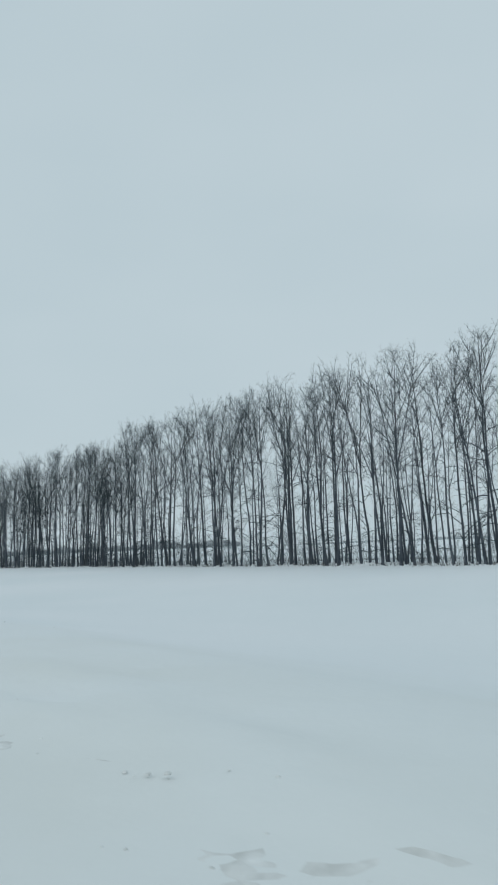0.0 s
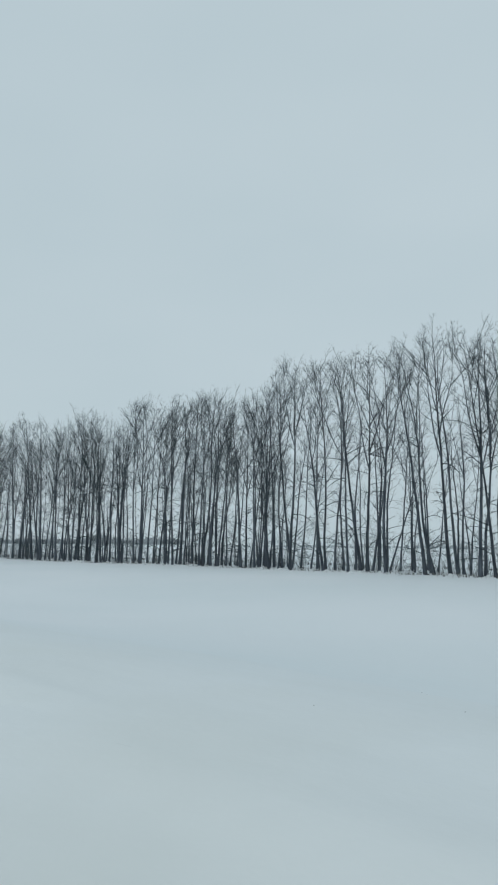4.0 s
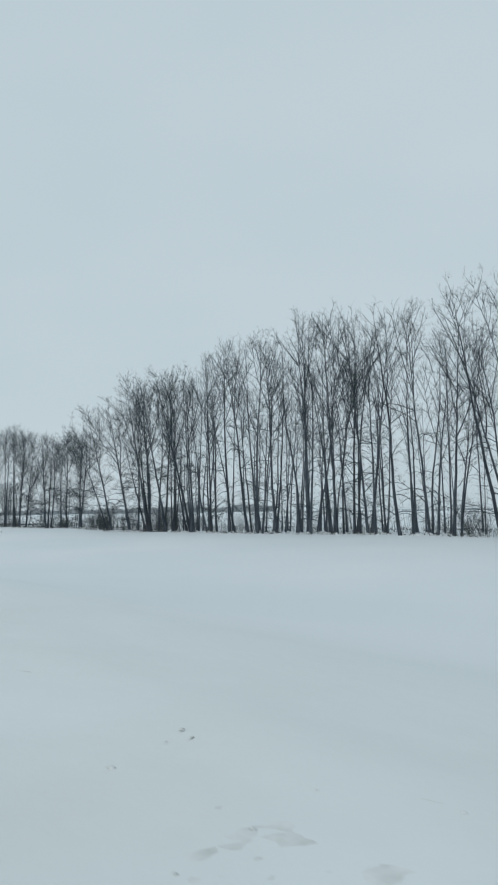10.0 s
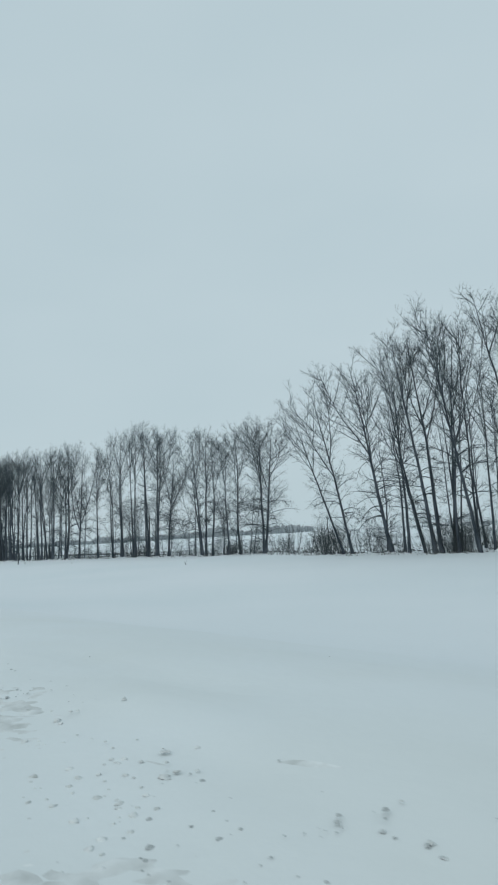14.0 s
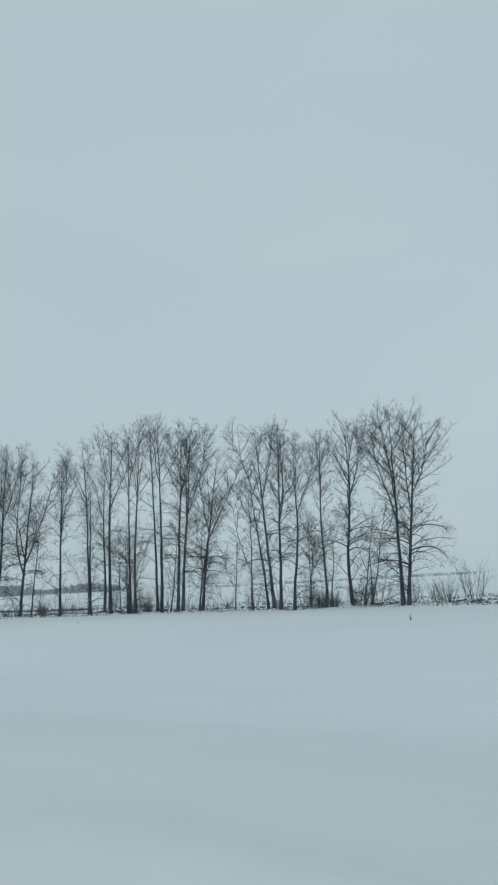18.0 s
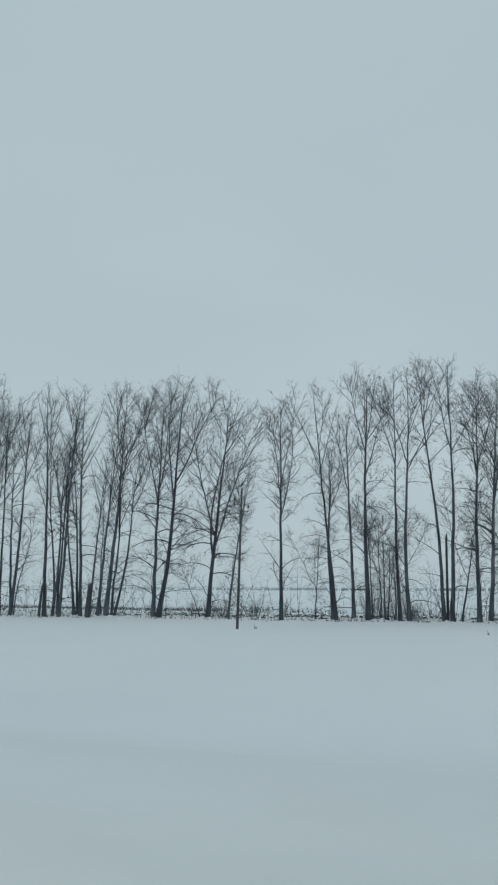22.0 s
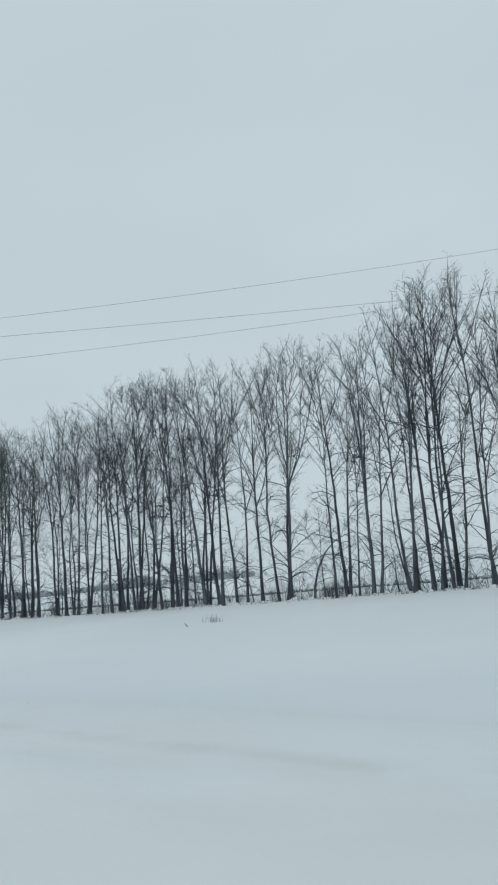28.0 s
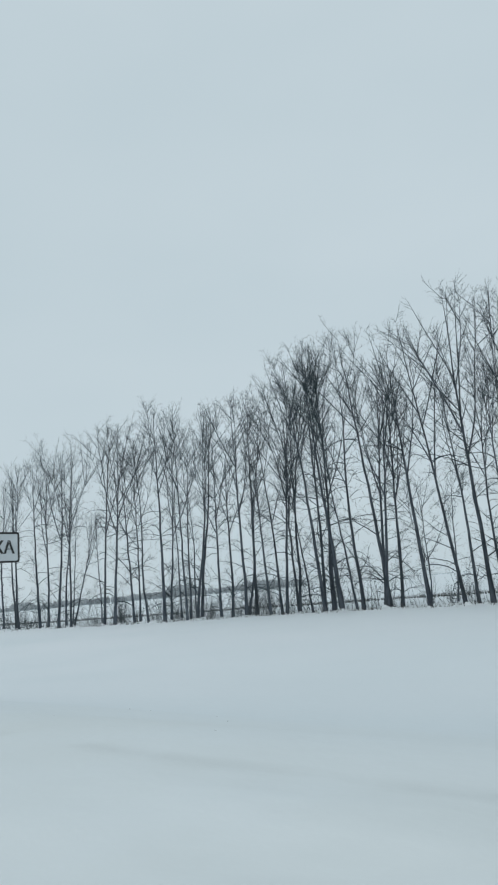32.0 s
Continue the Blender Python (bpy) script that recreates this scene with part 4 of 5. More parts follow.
for x, y, size in ((-189.4, 49.6, 1.2), (-187.3, 48.8, 1.6), (-183.6, 47.8, 1.25), (-181.3, 47.0, 1.5), (-180.2, 46.6, 1.5), (-190.4, 50.6, 1.1),
                   (-178.2, 46.4, 1.2), (-175.4, 47.0, 1.5), (-173.6, 46.6, 1.3), (-171.9, 46.8, 1.1), (-192.4, 51.0, 1.2), (-179.2, 46.2, 1.3)):
    bush(x, y, size, "leafless bush of thin stems in the gap between trees", "bushes in the belt gap")
SHRUBS = [shrub(61, 3.6, 22), shrub(62, 2.9, 18), shrub(63, 2.3, 16)]
for x, y, pick, turn in ((-166.2, 47.2, 0, 0.4), (-164.9, 46.9, 1, 2.0), (-167.6, 47.4, 0, 3.9), (-163.6, 47.3, 2, 1.1), (-180.6, 46.9, 1, 5.0), (-182.4, 47.6, 2, 2.6), (-178.9, 46.6, 1, 0.9),
                         (-174.2, 47.1, 1, 4.2), (-176.6, 46.8, 2, 3.1), (-193.9, 47.6, 2, 1.7), (-195.2, 47.9, 2, 0.2), (-199.9, 48.0, 2, 4.7)):
    ob = new("shrub", SHRUBS[pick])
    ob.matrix_basis = Matrix.Translation((x, y, land(x, y))) @ Matrix.Rotation(turn, 4, "Z")
    tagged(ob, "dense leafless shrub with arching twiggy stems", "shrub", "shrubs along the belt edge")
for a, b, count in ((-130, -121, 7), (-169.5, -159, 10), (-169, -164, 3), (-221, -216, 8), (-213, -194, 11), (-236, -226, 8), (-98, -70, 12), (-282, -262, 14), (-345, -300, 22), (-395, -352, 26)):
    for i in range(count):
        x = rng_brush.uniform(a, b)
        bush(x, belt_front(x) + rng_brush.uniform(-0.2, 4.5), rng_brush.uniform(0.5, 1.05) * (1.2 if -222 < x < -190 else 1.0), "low leafless brush among the trunks", "brush under the belt")


def snag(x, y, height, girth):
    """A broken dead trunk with a ragged top."""
    bm = bmesh.new()
    rng = random.Random(int(-x * 10))
    rings = []
    for i in range(6):
        z = -0.3 + (height + 0.3) * i / 5
        rings.append([bm.verts.new((math.cos(k * 0.785) * girth * (1.2 - 0.05 * i) * rng.uniform(0.85, 1.1) + 0.04 * i, math.sin(k * 0.785) * girth * (1.2 - 0.05 * i), z + (rng.uniform(-0.2, 0.25) if i == 5 else 0))) for k in range(8)])
    for a, b in zip(rings, rings[1:]):
        for k in range(8):
            bm.faces.new((a[k], a[(k + 1) % 8], b[(k + 1) % 8], b[k]))
    bm.faces.new(rings[-1])
    ob = part("broken_trunk", bm, DEAD_WOOD, None)
    ob.location = (x, y, land(x, y))
    return tagged(ob, "dark broken dead trunk standing in snow", "tree stump", "broken trunks in the belt")


for x, y, h, g in ((-244.2, 44.5, 2.3, 0.09), (-240.6, 45.2, 2.2, 0.10), (-239.9, 44.2, 2.3, 0.11), (-214.9, 48.3, 5.6, 0.08), (-279.9, 44.9, 2.8, 0.14), (-278.4, 45.2, 0.6, 0.17)):
    snag(x, y, h, g)


def stalks(name, label, places, low, high, mat, thick=0.006):
    """Many dry stalks as one object."""
    rng = random.Random(len(places))
    V, F = [], []
    for x, y in places:
        base = Vector((x, y, land(x, y) - 0.03))
        for k in range(3):
            d = Vector((rng.uniform(-0.4, 0.4), rng.uniform(-0.4, 0.4), 1)).normalized()
            tube(V, F, [base, base + d * rng.uniform(low, high)], [thick, 0], 3)
    return tagged(new(name, mesh_of(name, V, F, mat)), label, "grass", kind="stuff")


def tuft(x, y, height, stems, spread):
    """A clump of dead reed stalks standing out of the snow."""
    rng = random.Random(int(x * -7))
    V, F = [], []
    for i in range(stems):
        p = Vector((rng.uniform(-spread, spread), rng.uniform(-0.3, 0.3) * spread, -0.05))
        tube(V, F, bent(rng, p, Vector((rng.uniform(-0.3, 0.3), rng.uniform(-0.3, 0.3), 1)), height * rng.uniform(0.5, 1.1), 2, 0, 0.1), [0.012, 0.008, 0], 3)
    ob = new("dead_reeds", mesh_of("dead_reeds", V, F, DRY_GRASS))
    ob.location = (x, y, land(x, y))
    return tagged(ob, "clump of dead stalks standing in open snow", "weed", "weeds in the open snow")


for x, y, h, n, w in ((-300.5, 29.3, 0.6, 26, 0.6), (-278.0, 16.8, 0.16, 6, 0.2), (-276.3, 17.4, 0.3, 5, 0.05), (-269.1, 25.6, 1.0, 9, 0.15), (-267.7, 21.3, 0.5, 4, 0.3),
                      (-267.2, 25.2, 0.4, 6, 0.4), (-224.0, 34.8, 0.4, 6, 0.06), (-187.0, 35.0, 0.5, 5, 0.06), (-212.5, 36.0, 0.4, 5, 0.08)):
    tuft(x, y, h, n, w)


def fallen_stick(x, y, length, turn):
    rng = random.Random(int(x * -3))
    V, F = [], []
    pts = bent(rng, Vector((0, 0, 0.02)), Vector((math.cos(turn), math.sin(turn), 0.15)), length, 4, 0, 0.08)
    tube(V, F, pts, [0.03, 0.027, 0.02, 0.014, 0], 5)
    ob = new("fallen_branch", mesh_of("fallen_branch", V, F, DEAD_WOOD))
    ob.location = (x, y, land(x, y))
    return tagged(ob, "dark fallen branch half buried in snow", "branch")


fallen_stick(-300.85, 27.6, 0.9, 2.6)
fallen_stick(-281.0, 44.6, 3.0, 0.1)


def bowed_tree(x, y):
    """A young tree bent over by snow, its twigs hanging."""
    rng = random.Random(5)
    root = new("bowed_tree")
    pts = [Vector(p) for p in ((0, 0, -0.3), (0.15, 0, 0.9), (0.6, 0.05, 2.2), (1.4, 0.1, 3.4), (2.4, 0.1, 4.2), (3.3, 0.15, 4.5), (4.1, 0.2, 4.2))]
    V, F = [], []
    tube(V, F, pts, [0.10, 0.085, 0.072, 0.058, 0.042, 0.026, 0], 7)
    trunk = new("trunk", mesh_of("trunk", V, F, BARK, True))
    trunk.parent = root
    V, F = [], []
    for i in range(34):
        p, d = at(pts, rng.uniform(0.30, 0.99))
        length = rng.uniform(0.5, 1.7)
        path = bent(rng, p, sideways(rng, d, rng.uniform(35, 75)), length, 4, rng.uniform(-1.4, 0.4), 0.14)
        r = 0.009 + 0.010 * length
        tube(V, F, path, [r, r * 0.8, r * 0.6, r * 0.4, 0], 3)
        for k in range(6):
            q, g = at(path, rng.uniform(0.2, 0.98))
            tube(V, F, [q, q + sideways(rng, g, rng.uniform(25, 55)) * rng.uniform(0.2, 0.6)], [0.007, 0], 3)
    crown = new("crown", mesh_of("crown", V, F, TWIG))
    crown.parent = root
    root.location = (x, y, land(x, y))
    return tagged(root, "young leafless tree bowed over in an arch", "tree")


bowed_tree(-303.4, 44.2)


def thin_post(x, y, height):
    bm = bmesh.new()
    cyl(bm, (0, 0, -0.3), (0.05, 0, height), 0.06, 0.045, 8)
    ob = part("wooden_post", bm, DEAD_WOOD, None)
    ob.location = (x, y, land(x, y))
    return tagged(ob, "thin dark wooden post standing in the field", "post")


thin_post(-204.5, 72.0, 4.5)


def undergrowth():
    """Thin dead stems and suckers between the trunks."""
    rng = random.Random(77)
    V, F = [], []
    for i in range(8200):
        x = rng.uniform(-425, -22)
        if noise.noise((x * 0.12, 4.0, 2.0)) < rng.uniform(-0.5, 0.15):
            continue
        if -237 < x < -170 and rng.random() < (0.85 if x > -197 else 0.6):
            continue
        y = belt_front(x) + rng.uniform(-0.5, 7.0)
        h = 0.4 + 4.2 * rng.random() ** 2.2
        base = Vector((x, y, land(x, y) - 0.05))
        pts = bent(rng, base, Vector((rng.gauss(0, 0.4), rng.gauss(0, 0.4), 1)), h, 2, 0.1, 0.16)
        r = 0.006 + 0.0032 * h
        tube(V, F, pts, [r, r * 0.7, 0], 3)
        for k in range(int(2 + h * 2)):
            q, d = at(pts, rng.uniform(0.2, 0.95))
            tube(V, F, [q, q + sideways(rng, d, rng.uniform(25, 75)) * h * rng.uniform(0.15, 0.5)], [0.007, 0], 3)
    return tagged(new("undergrowth", mesh_of("undergrowth", V, F, BRUSH)), "thin leafless suckers and dead stems between the trunks", "undergrowth", kind="stuff")


undergrowth()
weeds = []
for i in range(5200):
    x = rng_brush.uniform(-430, -20)
    if noise.noise((x * 0.25, 0, 7.0)) > -0.15:
        weeds.append((x, belt_front(x) + rng_brush.gauss(-0.5, 0.7)))
stalks("dry_weeds", "dry weed stalks poking through snow at the belt edge", weeds, 0.08, 0.46, DRY_GRASS, 0.012)
line = []
for i in range(8400):
    x = rng_brush.uniform(-520, 0) if i % 2 else rng_brush.uniform(-430, -235)
    line.append((x, 61.0 + 1.2 * noise.noise((x * 0.02, 1, 3)) + rng_brush.gauss(0, 1.8 if -245 < x < -150 else 0.5)))
stalks("ditch_grass", "dark strip of dry grass along a ditch behind the belt", line, 0.12, 0.46, DRY_GRASS, 0.022)


def clods(name, label, places, low, high, mat, smooth=False):
    """Many rough rounded lumps as one object."""
    rng = random.Random(len(places))
    V, F = [], []
    for x, y in places:
        r = low + (high - low) * rng.random() ** 2.2
        c = Vector((x, y, land(x, y)))
        s = len(V)
        flat, turn = rng.uniform(0.3, 0.65), rng.uniform(0, 6.28)
        for level, (wide, up) in enumerate(((1.0, -0.35), (0.95, 0.25), (0.6, 0.75))):
            for k in range(6):
                a = turn + k * 1.047 + level * 0.5
                j = rng.uniform(0.55, 1.35) * wide * r
                V.append((c.x + math.cos(a) * j, c.y + math.sin(a) * j, c.z + r * flat * up * rng.uniform(0.5, 1.5)))
        V.append((c.x, c.y, c.z + r * flat))
        for level in range(2):
            for k in range(6):
                p, q = s + level * 6 + k, s + level * 6 + (k + 1) % 6
                F.append((p, q, q + 6, p + 6))
        for k in range(6):
            F.append((s + 12 + k, s + 12 + (k + 1) % 6, s + 18))
    return tagged(new(name, mesh_of(name, V, F, mat, smooth)), label, "ground", kind="stuff")


soil = []
while len(soil) < 1700:
    x, y = rng_brush.uniform(-420, -30), rng_brush.uniform(50, 72)
    if noise.noise((x * 0.16, y * 0.5, 11.0)) > 0.12:
        soil.append((x, y))
while len(soil) < 4200:
    x, y = rng_brush.uniform(-268, -172), rng_brush.uniform(49, 70)
    if noise.noise((x * 0.2, y * 0.6, 12.0)) > -0.05:
        soil.append((x, y))
while len(soil) < 5800:
    x = rng_brush.uniform(-420, -25)
    if noise.noise((x * 0.3, 3.0, 15.0)) > -0.2:
        soil.append((x, belt_front(x) + rng_brush.uniform(-0.7, 3.0)))
clods("soil_clods", "dark ploughed clods showing through snow behind the trees", soil, 0.03, 0.13, SOIL)
rough = []
while len(rough) < 1300:
    x = rng_brush.uniform(-240, -172)
    y = belt_front(x) + rng_brush.triangular(0.8, 9.0, 3.0)
    if noise.noise((x * 0.3, y * 0.5, 21.0)) > -0.12:
        rough.append((x, y))
clods("ploughed_clods", "large dark frozen clods of ploughed earth half buried in snow", rough, 0.05, 0.20, SOIL)


def ploughed_ridge():
    """The broken crust that the plough threw up along the road edge, a narrow strip of uneven lumps."""
    xs = np.arange(-172, 0.01, 0.06)
    ys = np.arange(0.62, 2.62, 0.05)
    coarse_x = [x for x in GRID_X if -176 < x < 4]
    coarse_y = [y for y in GRID_Y if 0.5 < y < 3.2]
    sheet = np.array([[land(x, y) for x in coarse_x] for y in coarse_y])
    across = np.array([np.interp(xs, coarse_x, row) for row in sheet])
    base = np.array([np.interp(ys, coarse_y, across[:, i]) for i in range(len(xs))])
    rough = np.interp(xs, (-172, -155, -152, -148, -147.2, -145.2, -144.5, -125, -121, -101, -98, -82, -78, -52, -40, -10, 0), (0.3, 0.35, 1, 1, 0.2, 0.2, 1, 1, 0.15, 0.15, 0.5, 0.5, 0.12, 0.12, 0.12, 0.2, 0.55))
    V = []
    for i, x in enumerate(xs):
        edge = 2.15 + 0.45 * noise.noise((x * 0.5, 0.0, 31.0)) + 0.15 * noise.noise((x * 2.0, 0.0, 32.0))
        for j, y in enumerate(ys):
            inside = max(0.0, min(1.0, (edge - y) / 0.25)) * max(0.0, min(1.0, (y - 0.68) / 0.3))
            patch = max(0.0, min(1.0, 0.55 + 1.6 * noise.noise((x * 0.55, y * 0.9, 33.0))))
            a, b, c = noise.noise((x * 3.2, y * 3.8, 34.0)), noise.noise((x * 7.5, y * 8.5, 35.0)), noise.noise((x * 15.0, y * 16.0, 36.0))
            lump = 0.016 * a + 0.034 * max(0.0, b) + 0.020 * max(0.0, c) + 0.008 * noise.noise((x * 31.0, y * 31.0, 37.0))
            V.append((x, y, base[i][j] - 0.010 + inside * rough[i] * patch * (0.007 + lump * 1.9)))
    n = len(ys)
    F = [(i * n + j, (i + 1) * n + j, (i + 1) * n + j + 1, i * n + j + 1) for i in range(len(xs) - 1) for j in range(n - 1)]
    return tagged(new("ploughed_snow", mesh_of("ploughed_snow", V, F, DIRTY_SNOW, True)), "lumpy crust of dirty ploughed snow along the road edge", "snow", kind="stuff")


ploughed_ridge()
lumps = []
for a, b, count in ((-152, -126, 900), (-172, -153, 120), (-100, -80, 150), (-12, -2, 80), (-60, -30, 40)):
    while count:
        x, y = rng_brush.uniform(a, b), rng_brush.triangular(0.9, 2.5, 1.6)
        if noise.noise((x * 0.7, y * 0.9, 14.0)) > -0.1:
            lumps.append((x, y))
            count -= 1
clods("snow_lumps", "loose lumps of ploughed snow along the road edge", lumps, 0.008, 0.030, DIRTY_SNOW, True)


def earth_clod(x, y, size):
    """A ragged lump of frozen earth thrown up by the plough."""
    bm = bmesh.new()
    bmesh.ops.create_icosphere(bm, subdivisions=2, radius=1)
    for v in bm.verts:
        k = 0.75 + 0.5 * noise.noise(v.co * 1.6 + Vector((x, y, 0)))
        v.co = Vector((v.co.x * k * size, v.co.y * k * size * 0.8, (v.co.z * 0.55 + 0.3) * k * size))
    ob = part("earth_clod", bm, SOIL, None)
    ob.location = (x, y, land(x, y) + 0.01)
    return tagged(ob, "dark ragged clod of frozen earth on verge snow", "clod", "clods on the verge")


for x, y, size in ((-142.48, 1.82, 0.055), (-141.39, 1.74, 0.05), (-131.24, 2.73, 0.026), (-128.9, 2.02, 0.014), (-128.36, 1.78, 0.016), (-128.18, 1.96, 0.012), (-134.09, 1.56, 0.024), (-133.04, 1.78, 0.026), (-134.83, 1.65, 0.02), (-85.83, 2.68, 0.025), (-83.83, 2.96, 0.025), (-150.44, 1.87, 0.03)):
    earth_clod(x, y, size)
mounds = []
for i in range(1500):
    x = rng_brush.uniform(-420, -25)
    mounds.append((x, belt_front(x) + rng_brush.gauss(-0.2, 0.6)))
clods("snowy_tussocks", "snow-capped grass tussocks along the belt edge", mounds, 0.06, 0.30, SNOW, True)
crumbs = []
while len(crumbs) < 700:
    x, y = rng_brush.uniform(-153, -125), rng_brush.triangular(1.1, 2.7, 1.7)
    if noise.noise((x * 0.6, y * 0.8, 15.0)) > 0.0:
        crumbs.append((x, y))
clods("plough_crumbs", "grey crumbs of frozen slush thrown up by the plough", crumbs, 0.004, 0.017, SLUSH)
specks = [(rng_brush.uniform(-350, 0), rng_brush.uniform(1.8, 9)) for i in range(170)]
clods("dirt_specks", "dark crumbs of earth scattered on the verge snow", specks, 0.004, 0.013, SOIL)


# ---- distance: low woods along the horizon ----
def far_woods(name, label, mat, stands):
    """Distant stands of trees; each: x and y from and to, tree heights, spacing."""
    rng = random.Random(3)
    V, F = [], []
    for x0, x1, y0, y1, low, high, step in stands:
        x = x0
        while x < x1:
            f = (x - x0) / (x1 - x0)
            for k in range(2):
                y = y0 + (y1 - y0) * f + rng.uniform(-14, 14)
                h = rng.uniform(low, high) * (0.8 + 0.7 * noise.noise((x * 0.012, y0, 1))) * rng.uniform(0.8, 1.08)
                c = Vector((x + rng.uniform(-3, 3), y, land(x, y) - 0.5))
                for j in range(3):
                    q = c + Vector((rng.uniform(-1.8, 1.8), rng.uniform(-1.8, 1.8), 0))
                    tube(V, F, [q, q + Vector((0, 0, h * 0.5)), q + Vector((0, 0, h * 0.85)), q + Vector((0, 0, h))], [h * 0.08, h * 0.18, h * 0.13, 0], 5)
            x += step * rng.uniform(0.6, 1.3)
    return tagged(new(name, mesh_of(name, V, F, mat)), label, "woodland", kind="stuff")


# the haze over these strips lies in their painted greys only
far_woods("far_woods", "edge of bare woodland beyond the fields, haze painted into its grey", FAR_WOOD,
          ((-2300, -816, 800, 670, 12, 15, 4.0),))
far_woods("far_hedge", "thin hedge line across the snowy field, greyed by painted haze", MID_WOOD, ((-400, -260, 310, 330, 1.4, 2.0, 1.8), (-240, -120, 330, 300, 1.4, 1.9, 1.8)))
far_woods("distant_woods", "strip of woodland along the horizon, haze painted into its pale colour", HAZE_TINTED_WOOD, ((-1900, 300, 520, 560, 1.6, 2.1, 2.8),))


# ---- power line ----
def insulator(parent, x, y, z):
    bm = bmesh.new()
    cyl(bm, (x, y, z - 0.16), (x, y, z - 0.02), 0.012, 0.012, 8)
    cyl(bm, (x, y, z - 0.03), (x, y, z + 0.04), 0.07, 0.055, 10)
    cyl(bm, (x, y, z + 0.04), (x, y, z + 0.12), 0.045, 0.05, 10)
    return part("insulator", bm, PORCELAIN, parent, "dark porcelain insulator")


def power_pole(name, x, y, height, turn, label, concrete, girth=0.13, skin=None, lean=0.0):
    """A line pole; its cross-arm runs along its own x."""
    root = new(name)
    bm = bmesh.new()
    if concrete:
        cyl(bm, (0, 0, -0.4), (0, 0, height * 0.735), 0.092, 0.072, 10)
        part("pole_stub", bm, CONCRETE, root, "pale grey concrete lower pole")
        bm = bmesh.new()
        cyl(bm, (0, 0, height * 0.70), (0, 0, height), 0.072, 0.052, 10)
        part("pole_top", bm, TIMBER, root, "dark tarred upper pole")
        for z in (0.71, 0.735):
            bm = bmesh.new()
            cyl(bm, (0, 0, height * z - 0.03), (0, 0, height * z + 0.03), 0.088, 0.088, 12)
            part("clamp", bm, IRON, root)
    else:
        cyl(bm, (0, 0, -0.4), (0, 0, height), girth, girth * 0.65, 10)
        part("pole", bm, skin or CONCRETE, root)
    for s in (-1, 1):
        bm = bmesh.new()
        zz = height - 0.95 - 0.18 * s
        cyl(bm, (0, 0, zz - 0.12), (s * 0.38, 0, zz - 0.10), 0.018, 0.018, 8)
        cyl(bm, (s * 0.38, 0, zz - 0.11), (s * 0.38, 0, zz + 0.02), 0.016, 0.016, 8)
        part("hook", bm, IRON, root)
        insulator(root, s * 0.38, 0, zz + 0.12)
    bm = bmesh.new()
    cyl(bm, (0, 0, height - 0.1), (0, 0, height + 0.1), 0.02, 0.02, 8)
    part("pin", bm, IRON, root)
    insulator(root, 0, 0, height + 0.2)
    root.matrix_basis = Matrix.Translation((x, y, land(x, y))) @ Matrix.Rotation(lean, 4, "Y") @ Matrix.Rotation(turn, 4, "Z")
    return tagged(root, label, "power pole", "power line")


LINE_TURN = math.atan2(-0.79, -1) + math.pi / 2
pole_p = power_pole("power_pole", -276.75, 16.95, 9.69, LINE_TURN, "power pole with dark top and pale lower part", True)
pole_q = power_pole("power_pole", -269.7, 22.0, 7.67, LINE_TURN, "concrete power pole propped by a slanting strut", False, 0.12, PALE_CONCRETE)
power_pole("power_pole", -224.8, 34.2, 7.33, 0.3, "slim grey power pole in front of the trees", False, 0.078, OLD_WOOD, 0.03)
pole_s = power_pole("power_pole", -316.7, -19.3, 9.75, LINE_TURN, "power pole across the road", True)
bm = bmesh.new()
foot = Vector((-268.4, 25.7, land(-268.4, 25.7) - 0.3)) - pole_q.matrix_basis.translation
foot = pole_q.matrix_basis.to_3x3().inverted() @ foot
cyl(bm, foot, (0, 0, 6.25), 0.12, 0.09, 10)
part("strut", bm, STRUT_CONCRETE, pole_q, "pale slanting strut")
bm = bmesh.new()
cyl(bm, (0, 0, 6.1), (0, 0, 6.4), 0.13, 0.13, 10)
part("strut_clamp", bm, IRON, pole_q)
bm = bmesh.new()
cyl(bm, (0, 0, 5.9), (0, 0, 7.6), 0.094, 0.085, 10)
part("pole_cap", bm, CONCRETE, pole_q, "darker grey sleeve on the pole top")
for z, half in ((6.30, 0.95), (7.15, 0.55)):
    bm = bmesh.new()
    box(bm, (0.10, 0.15, z), (0.08, 2 * half, 0.08))
    part("crossarm", bm, IRON, pole_q)
    for y in (0.15 - half + 0.08, 0.15 + half - 0.08):
        insulator(pole_q, 0.10, y, z + 0.2)


def wire(a, b, sag):
    pts = [a.lerp(b, i / 24) - Vector((0, 0, sag * 4 * (i / 24) * (1 - i / 24))) for i in range(25)]
    V, F = [], []
    tube(V, F, pts, [0.0036] * 25, 5)
    return tagged(new("power_wire", mesh_of("power_wire", V, F, WIRE)), "bare overhead wire strung between poles", "wire", "overhead wires")


def tip(pole, x, z):
    return pole.matrix_basis @ Vector((x, 0, z))


for x, dz in ((0, 0.28), (-0.38, -0.69), (0.38, -1.05)):
    wire(tip(pole_p, x, 9.69 + dz), tip(pole_s, x, 9.75 + dz), {0: 1.5, -0.38: 1.32, 0.38: 0.5}[x])
    wire(tip(pole_p, x, 9.69 + dz), tip(pole_q, x, 7.67 + dz), 0.03)


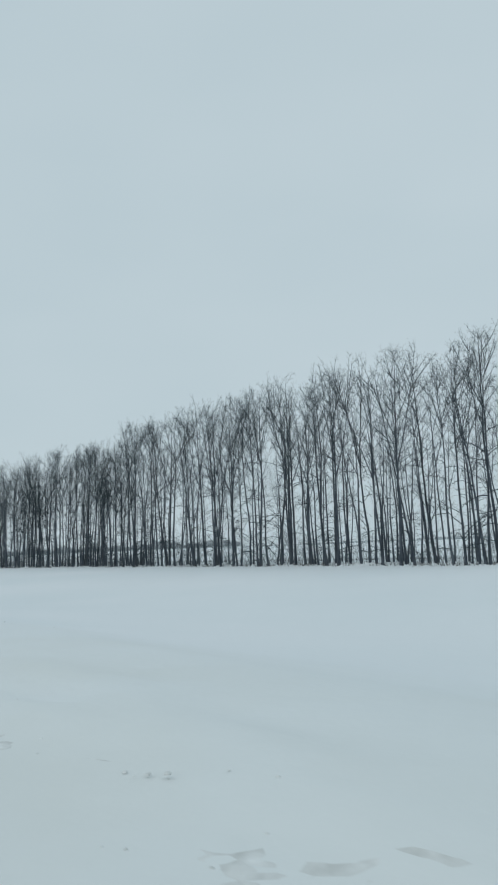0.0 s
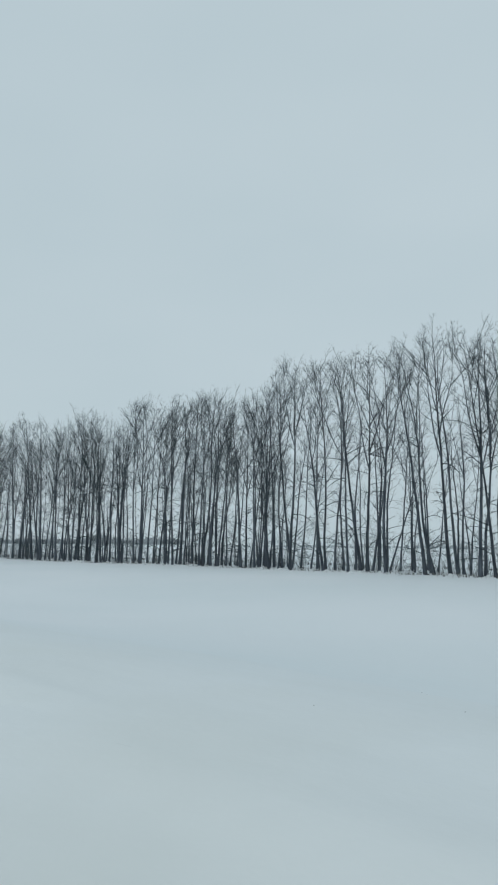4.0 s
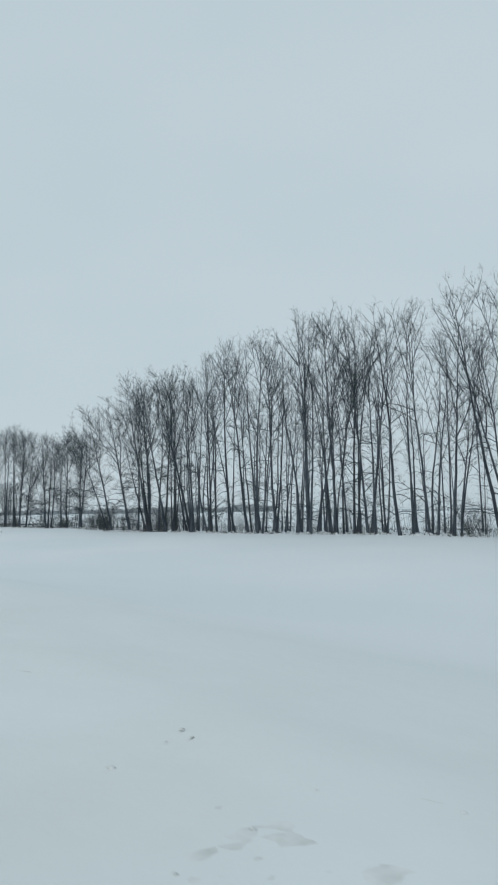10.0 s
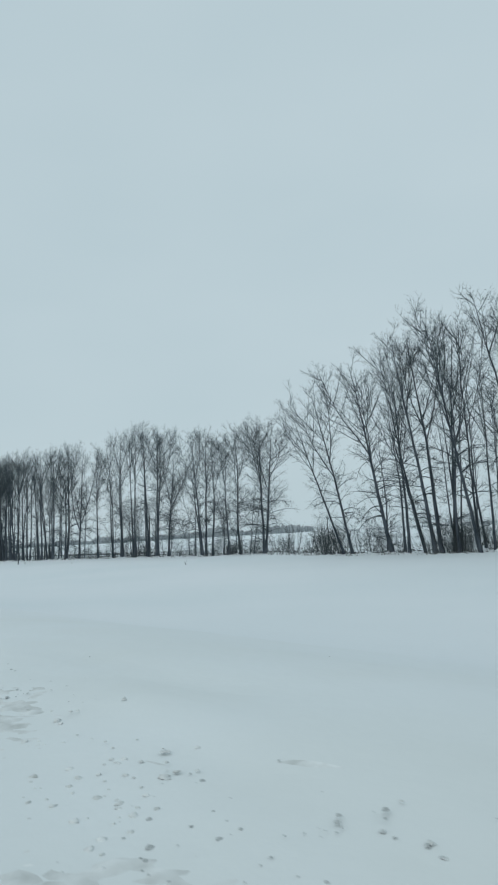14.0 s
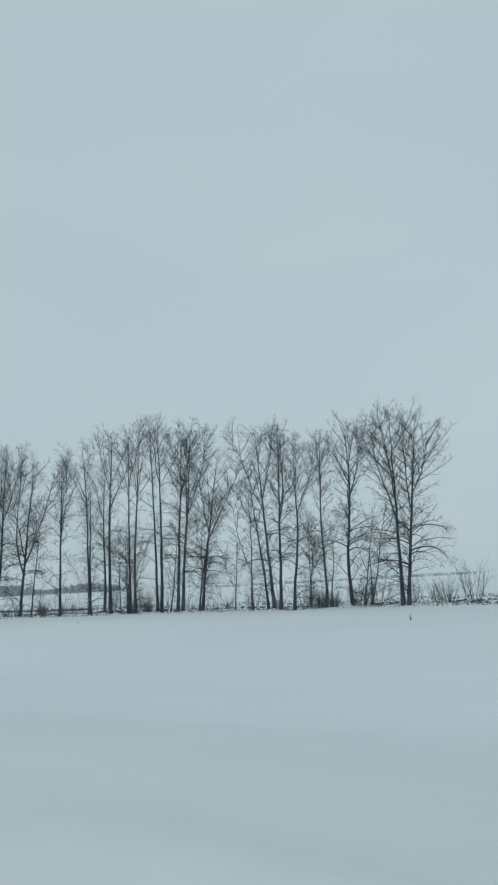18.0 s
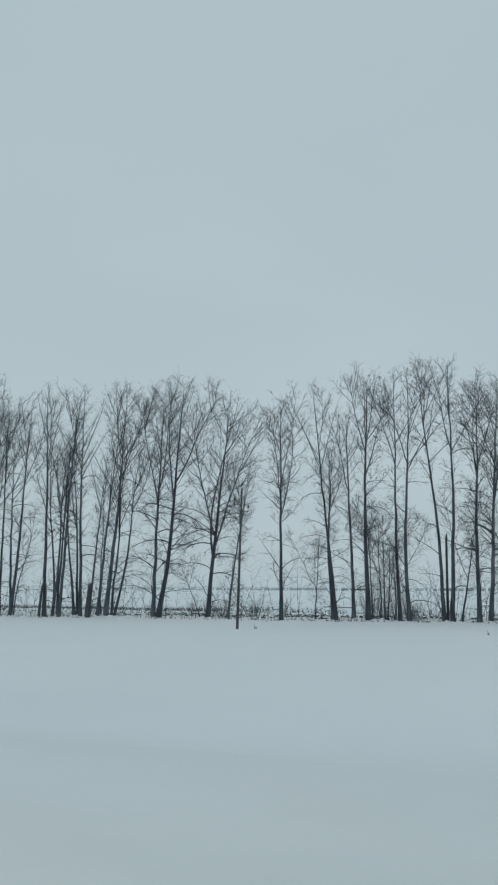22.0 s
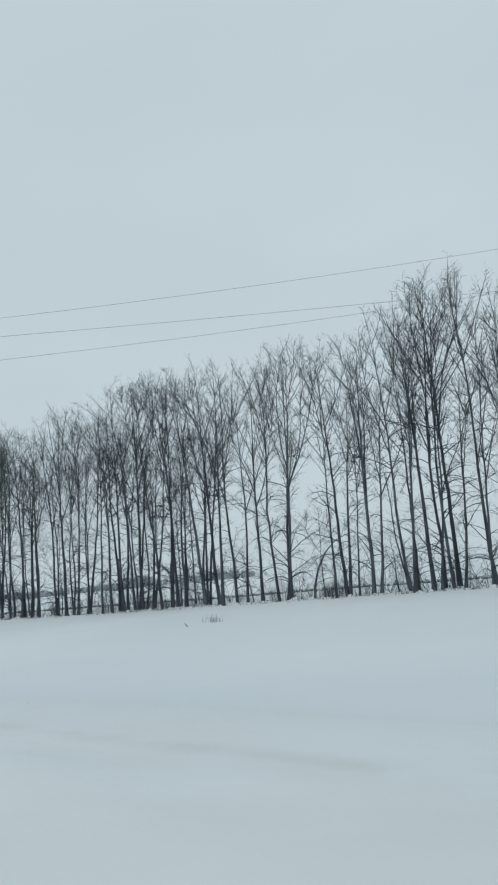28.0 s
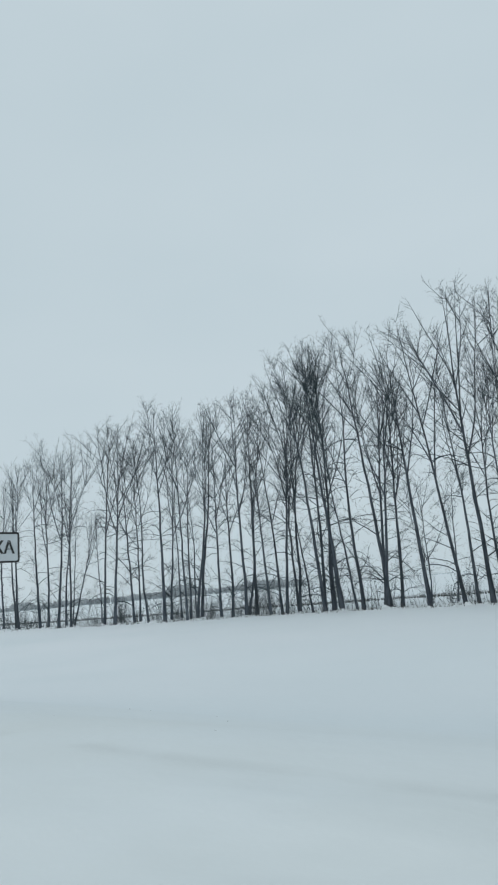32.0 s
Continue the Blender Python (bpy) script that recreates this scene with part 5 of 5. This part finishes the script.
# ---- road signs ----
def no_stopping_sign(x, y):
    root = new("no_stopping_sign")
    bm = bmesh.new()
    cyl(bm, (0, 0, -0.4), (0, 0, 2.56), 0.028, 0.028, 14)
    part("post", bm, STEEL, root, "plain grey steel post")
    centre = Matrix.Translation((0.06, 0, 2.31)) @ Matrix.Rotation(radians(90), 4, "Y")
    bm = bmesh.new()
    bmesh.ops.create_cone(bm, cap_ends=True, segments=48, radius1=0.29, radius2=0.29, depth=0.012, matrix=centre)
    face = part("sign_plate", bm, WHITE, root, "round plate with a white rim")
    bm = bmesh.new()
    rings = []
    for r, d in ((0.280, 0.010), (0.280, 0.007), (0.232, 0.007), (0.232, 0.010)):
        rings.append([bm.verts.new(centre @ Vector((r * math.cos(k * math.pi / 24), r * math.sin(k * math.pi / 24), d))) for k in range(48)])
    for i in range(4):
        for k in range(48):
            bm.faces.new((rings[i][k], rings[i][(k + 1) % 48], rings[(i + 1) % 4][(k + 1) % 48], rings[(i + 1) % 4][k]))
    part("red_ring", bm, RED, face)
    bm = bmesh.new()
    bmesh.ops.create_cone(bm, cap_ends=True, segments=48, radius1=0.226, radius2=0.226, depth=0.003, matrix=centre @ Matrix.Translation((0, 0, 0.008)))
    part("blue_field", bm, BLUE, face)
    for a in (45, -45):
        for wide, depth, mat, name in ((0.070, 0.0105, WHITE, "bar_edge"), (0.044, 0.0125, RED, "red_bar")):
            bm = bmesh.new()
            box(bm, (0, 0, depth + (0.0008 if a > 0 else 0)), (0.45, wide, 0.002), centre @ Matrix.Rotation(radians(a), 4, "Z"))
            part(name, bm, mat, face)
    for z in (2.18, 2.44):
        bm = bmesh.new()
        box(bm, (0.02, 0, z), (0.06, 0.10, 0.03))
        part("bracket", bm, STEEL, root)
    root.matrix_basis = Matrix.Translation((x, y, land(x, y) + 0.05)) @ Matrix.Rotation(radians(3.2), 4, Vector((-0.65, 0.76, 0))) @ Matrix.Rotation(radians(4), 4, "Z")
    return tagged(root, "round blue and red no-stopping sign on a steel post", "road sign")


no_stopping_sign(-317.0, 4.0)


def place_sign(x, y):
    """A framed white board with black capitals on two posts."""
    root = new("place_name_sign")
    for s in (-0.75, 0.35):
        bm = bmesh.new()
        cyl(bm, (-0.05, s, -0.5), (-0.05, s, 2.88), 0.04, 0.04, 12)
        part("post", bm, STEEL, root)
    def rounded(half_w, half_h, r, x):
        """The outline of a rounded plate that faces along x."""
        pts = []
        for k in range(24):
            a = 2 * math.pi * (k + 0.5) / 24
            cy, cz = math.copysign(half_w - r, math.cos(a)), math.copysign(half_h - r, math.sin(a))
            pts.append((x, cy + r * math.cos(a), 2.565 + cz + r * math.sin(a)))
        return pts

    bm = bmesh.new()
    front = [bm.verts.new(p) for p in rounded(1.2, 0.28, 0.05, 0.01)]
    rear = [bm.verts.new(p) for p in rounded(1.2, 0.28, 0.05, -0.01)]
    bm.faces.new(front)
    bm.faces.new(rear[::-1])
    for k in range(24):
        bm.faces.new((front[k], rear[k], rear[(k + 1) % 24], front[(k + 1) % 24]))
    board = part("board", bm, BOARD_WHITE, root, "white enamel board with rounded corners")
    bm = bmesh.new()
    loops = [[bm.verts.new(p) for p in rounded(w, h, r, x)] for w, h, r, x in ((1.204, 0.284, 0.052, 0.008), (1.204, 0.284, 0.052, 0.016), (1.168, 0.248, 0.03, 0.016), (1.168, 0.248, 0.03, 0.008))]
    for i in range(4):
        for k in range(24):
            bm.faces.new((loops[i][k], loops[i][(k + 1) % 24], loops[(i + 1) % 4][(k + 1) % 24], loops[(i + 1) % 4][k]))
    part("border", bm, BLACK, board, "black rim")
    curve = bpy.data.curves.new("letters", "FONT")
    curve.body = "КА"
    curve.size, curve.extrude, curve.offset, curve.align_x = 0.32, 0.002, 0.007, "RIGHT"
    curve.materials.append(BLACK)
    text = new("letters", curve)
    text.parent = board
    text.matrix_basis = Matrix.Translation((0.014, 1.10, 2.455)) @ Matrix.Rotation(radians(90), 4, "Z") @ Matrix.Rotation(radians(90), 4, "X")
    for k in range(4):
        bm = bmesh.new()
        box(bm, (0.013, -0.95 + 0.30 * k, 2.565), (0.004, 0.2, 0.28))
        part("letter_bar", bm, BLACK, board)
    root.matrix_basis = Matrix.Translation((x, y, land(x, y)))
    return tagged(root, "white place-name board with black border and letters", "road sign")


place_sign(-328.4, 5.75)
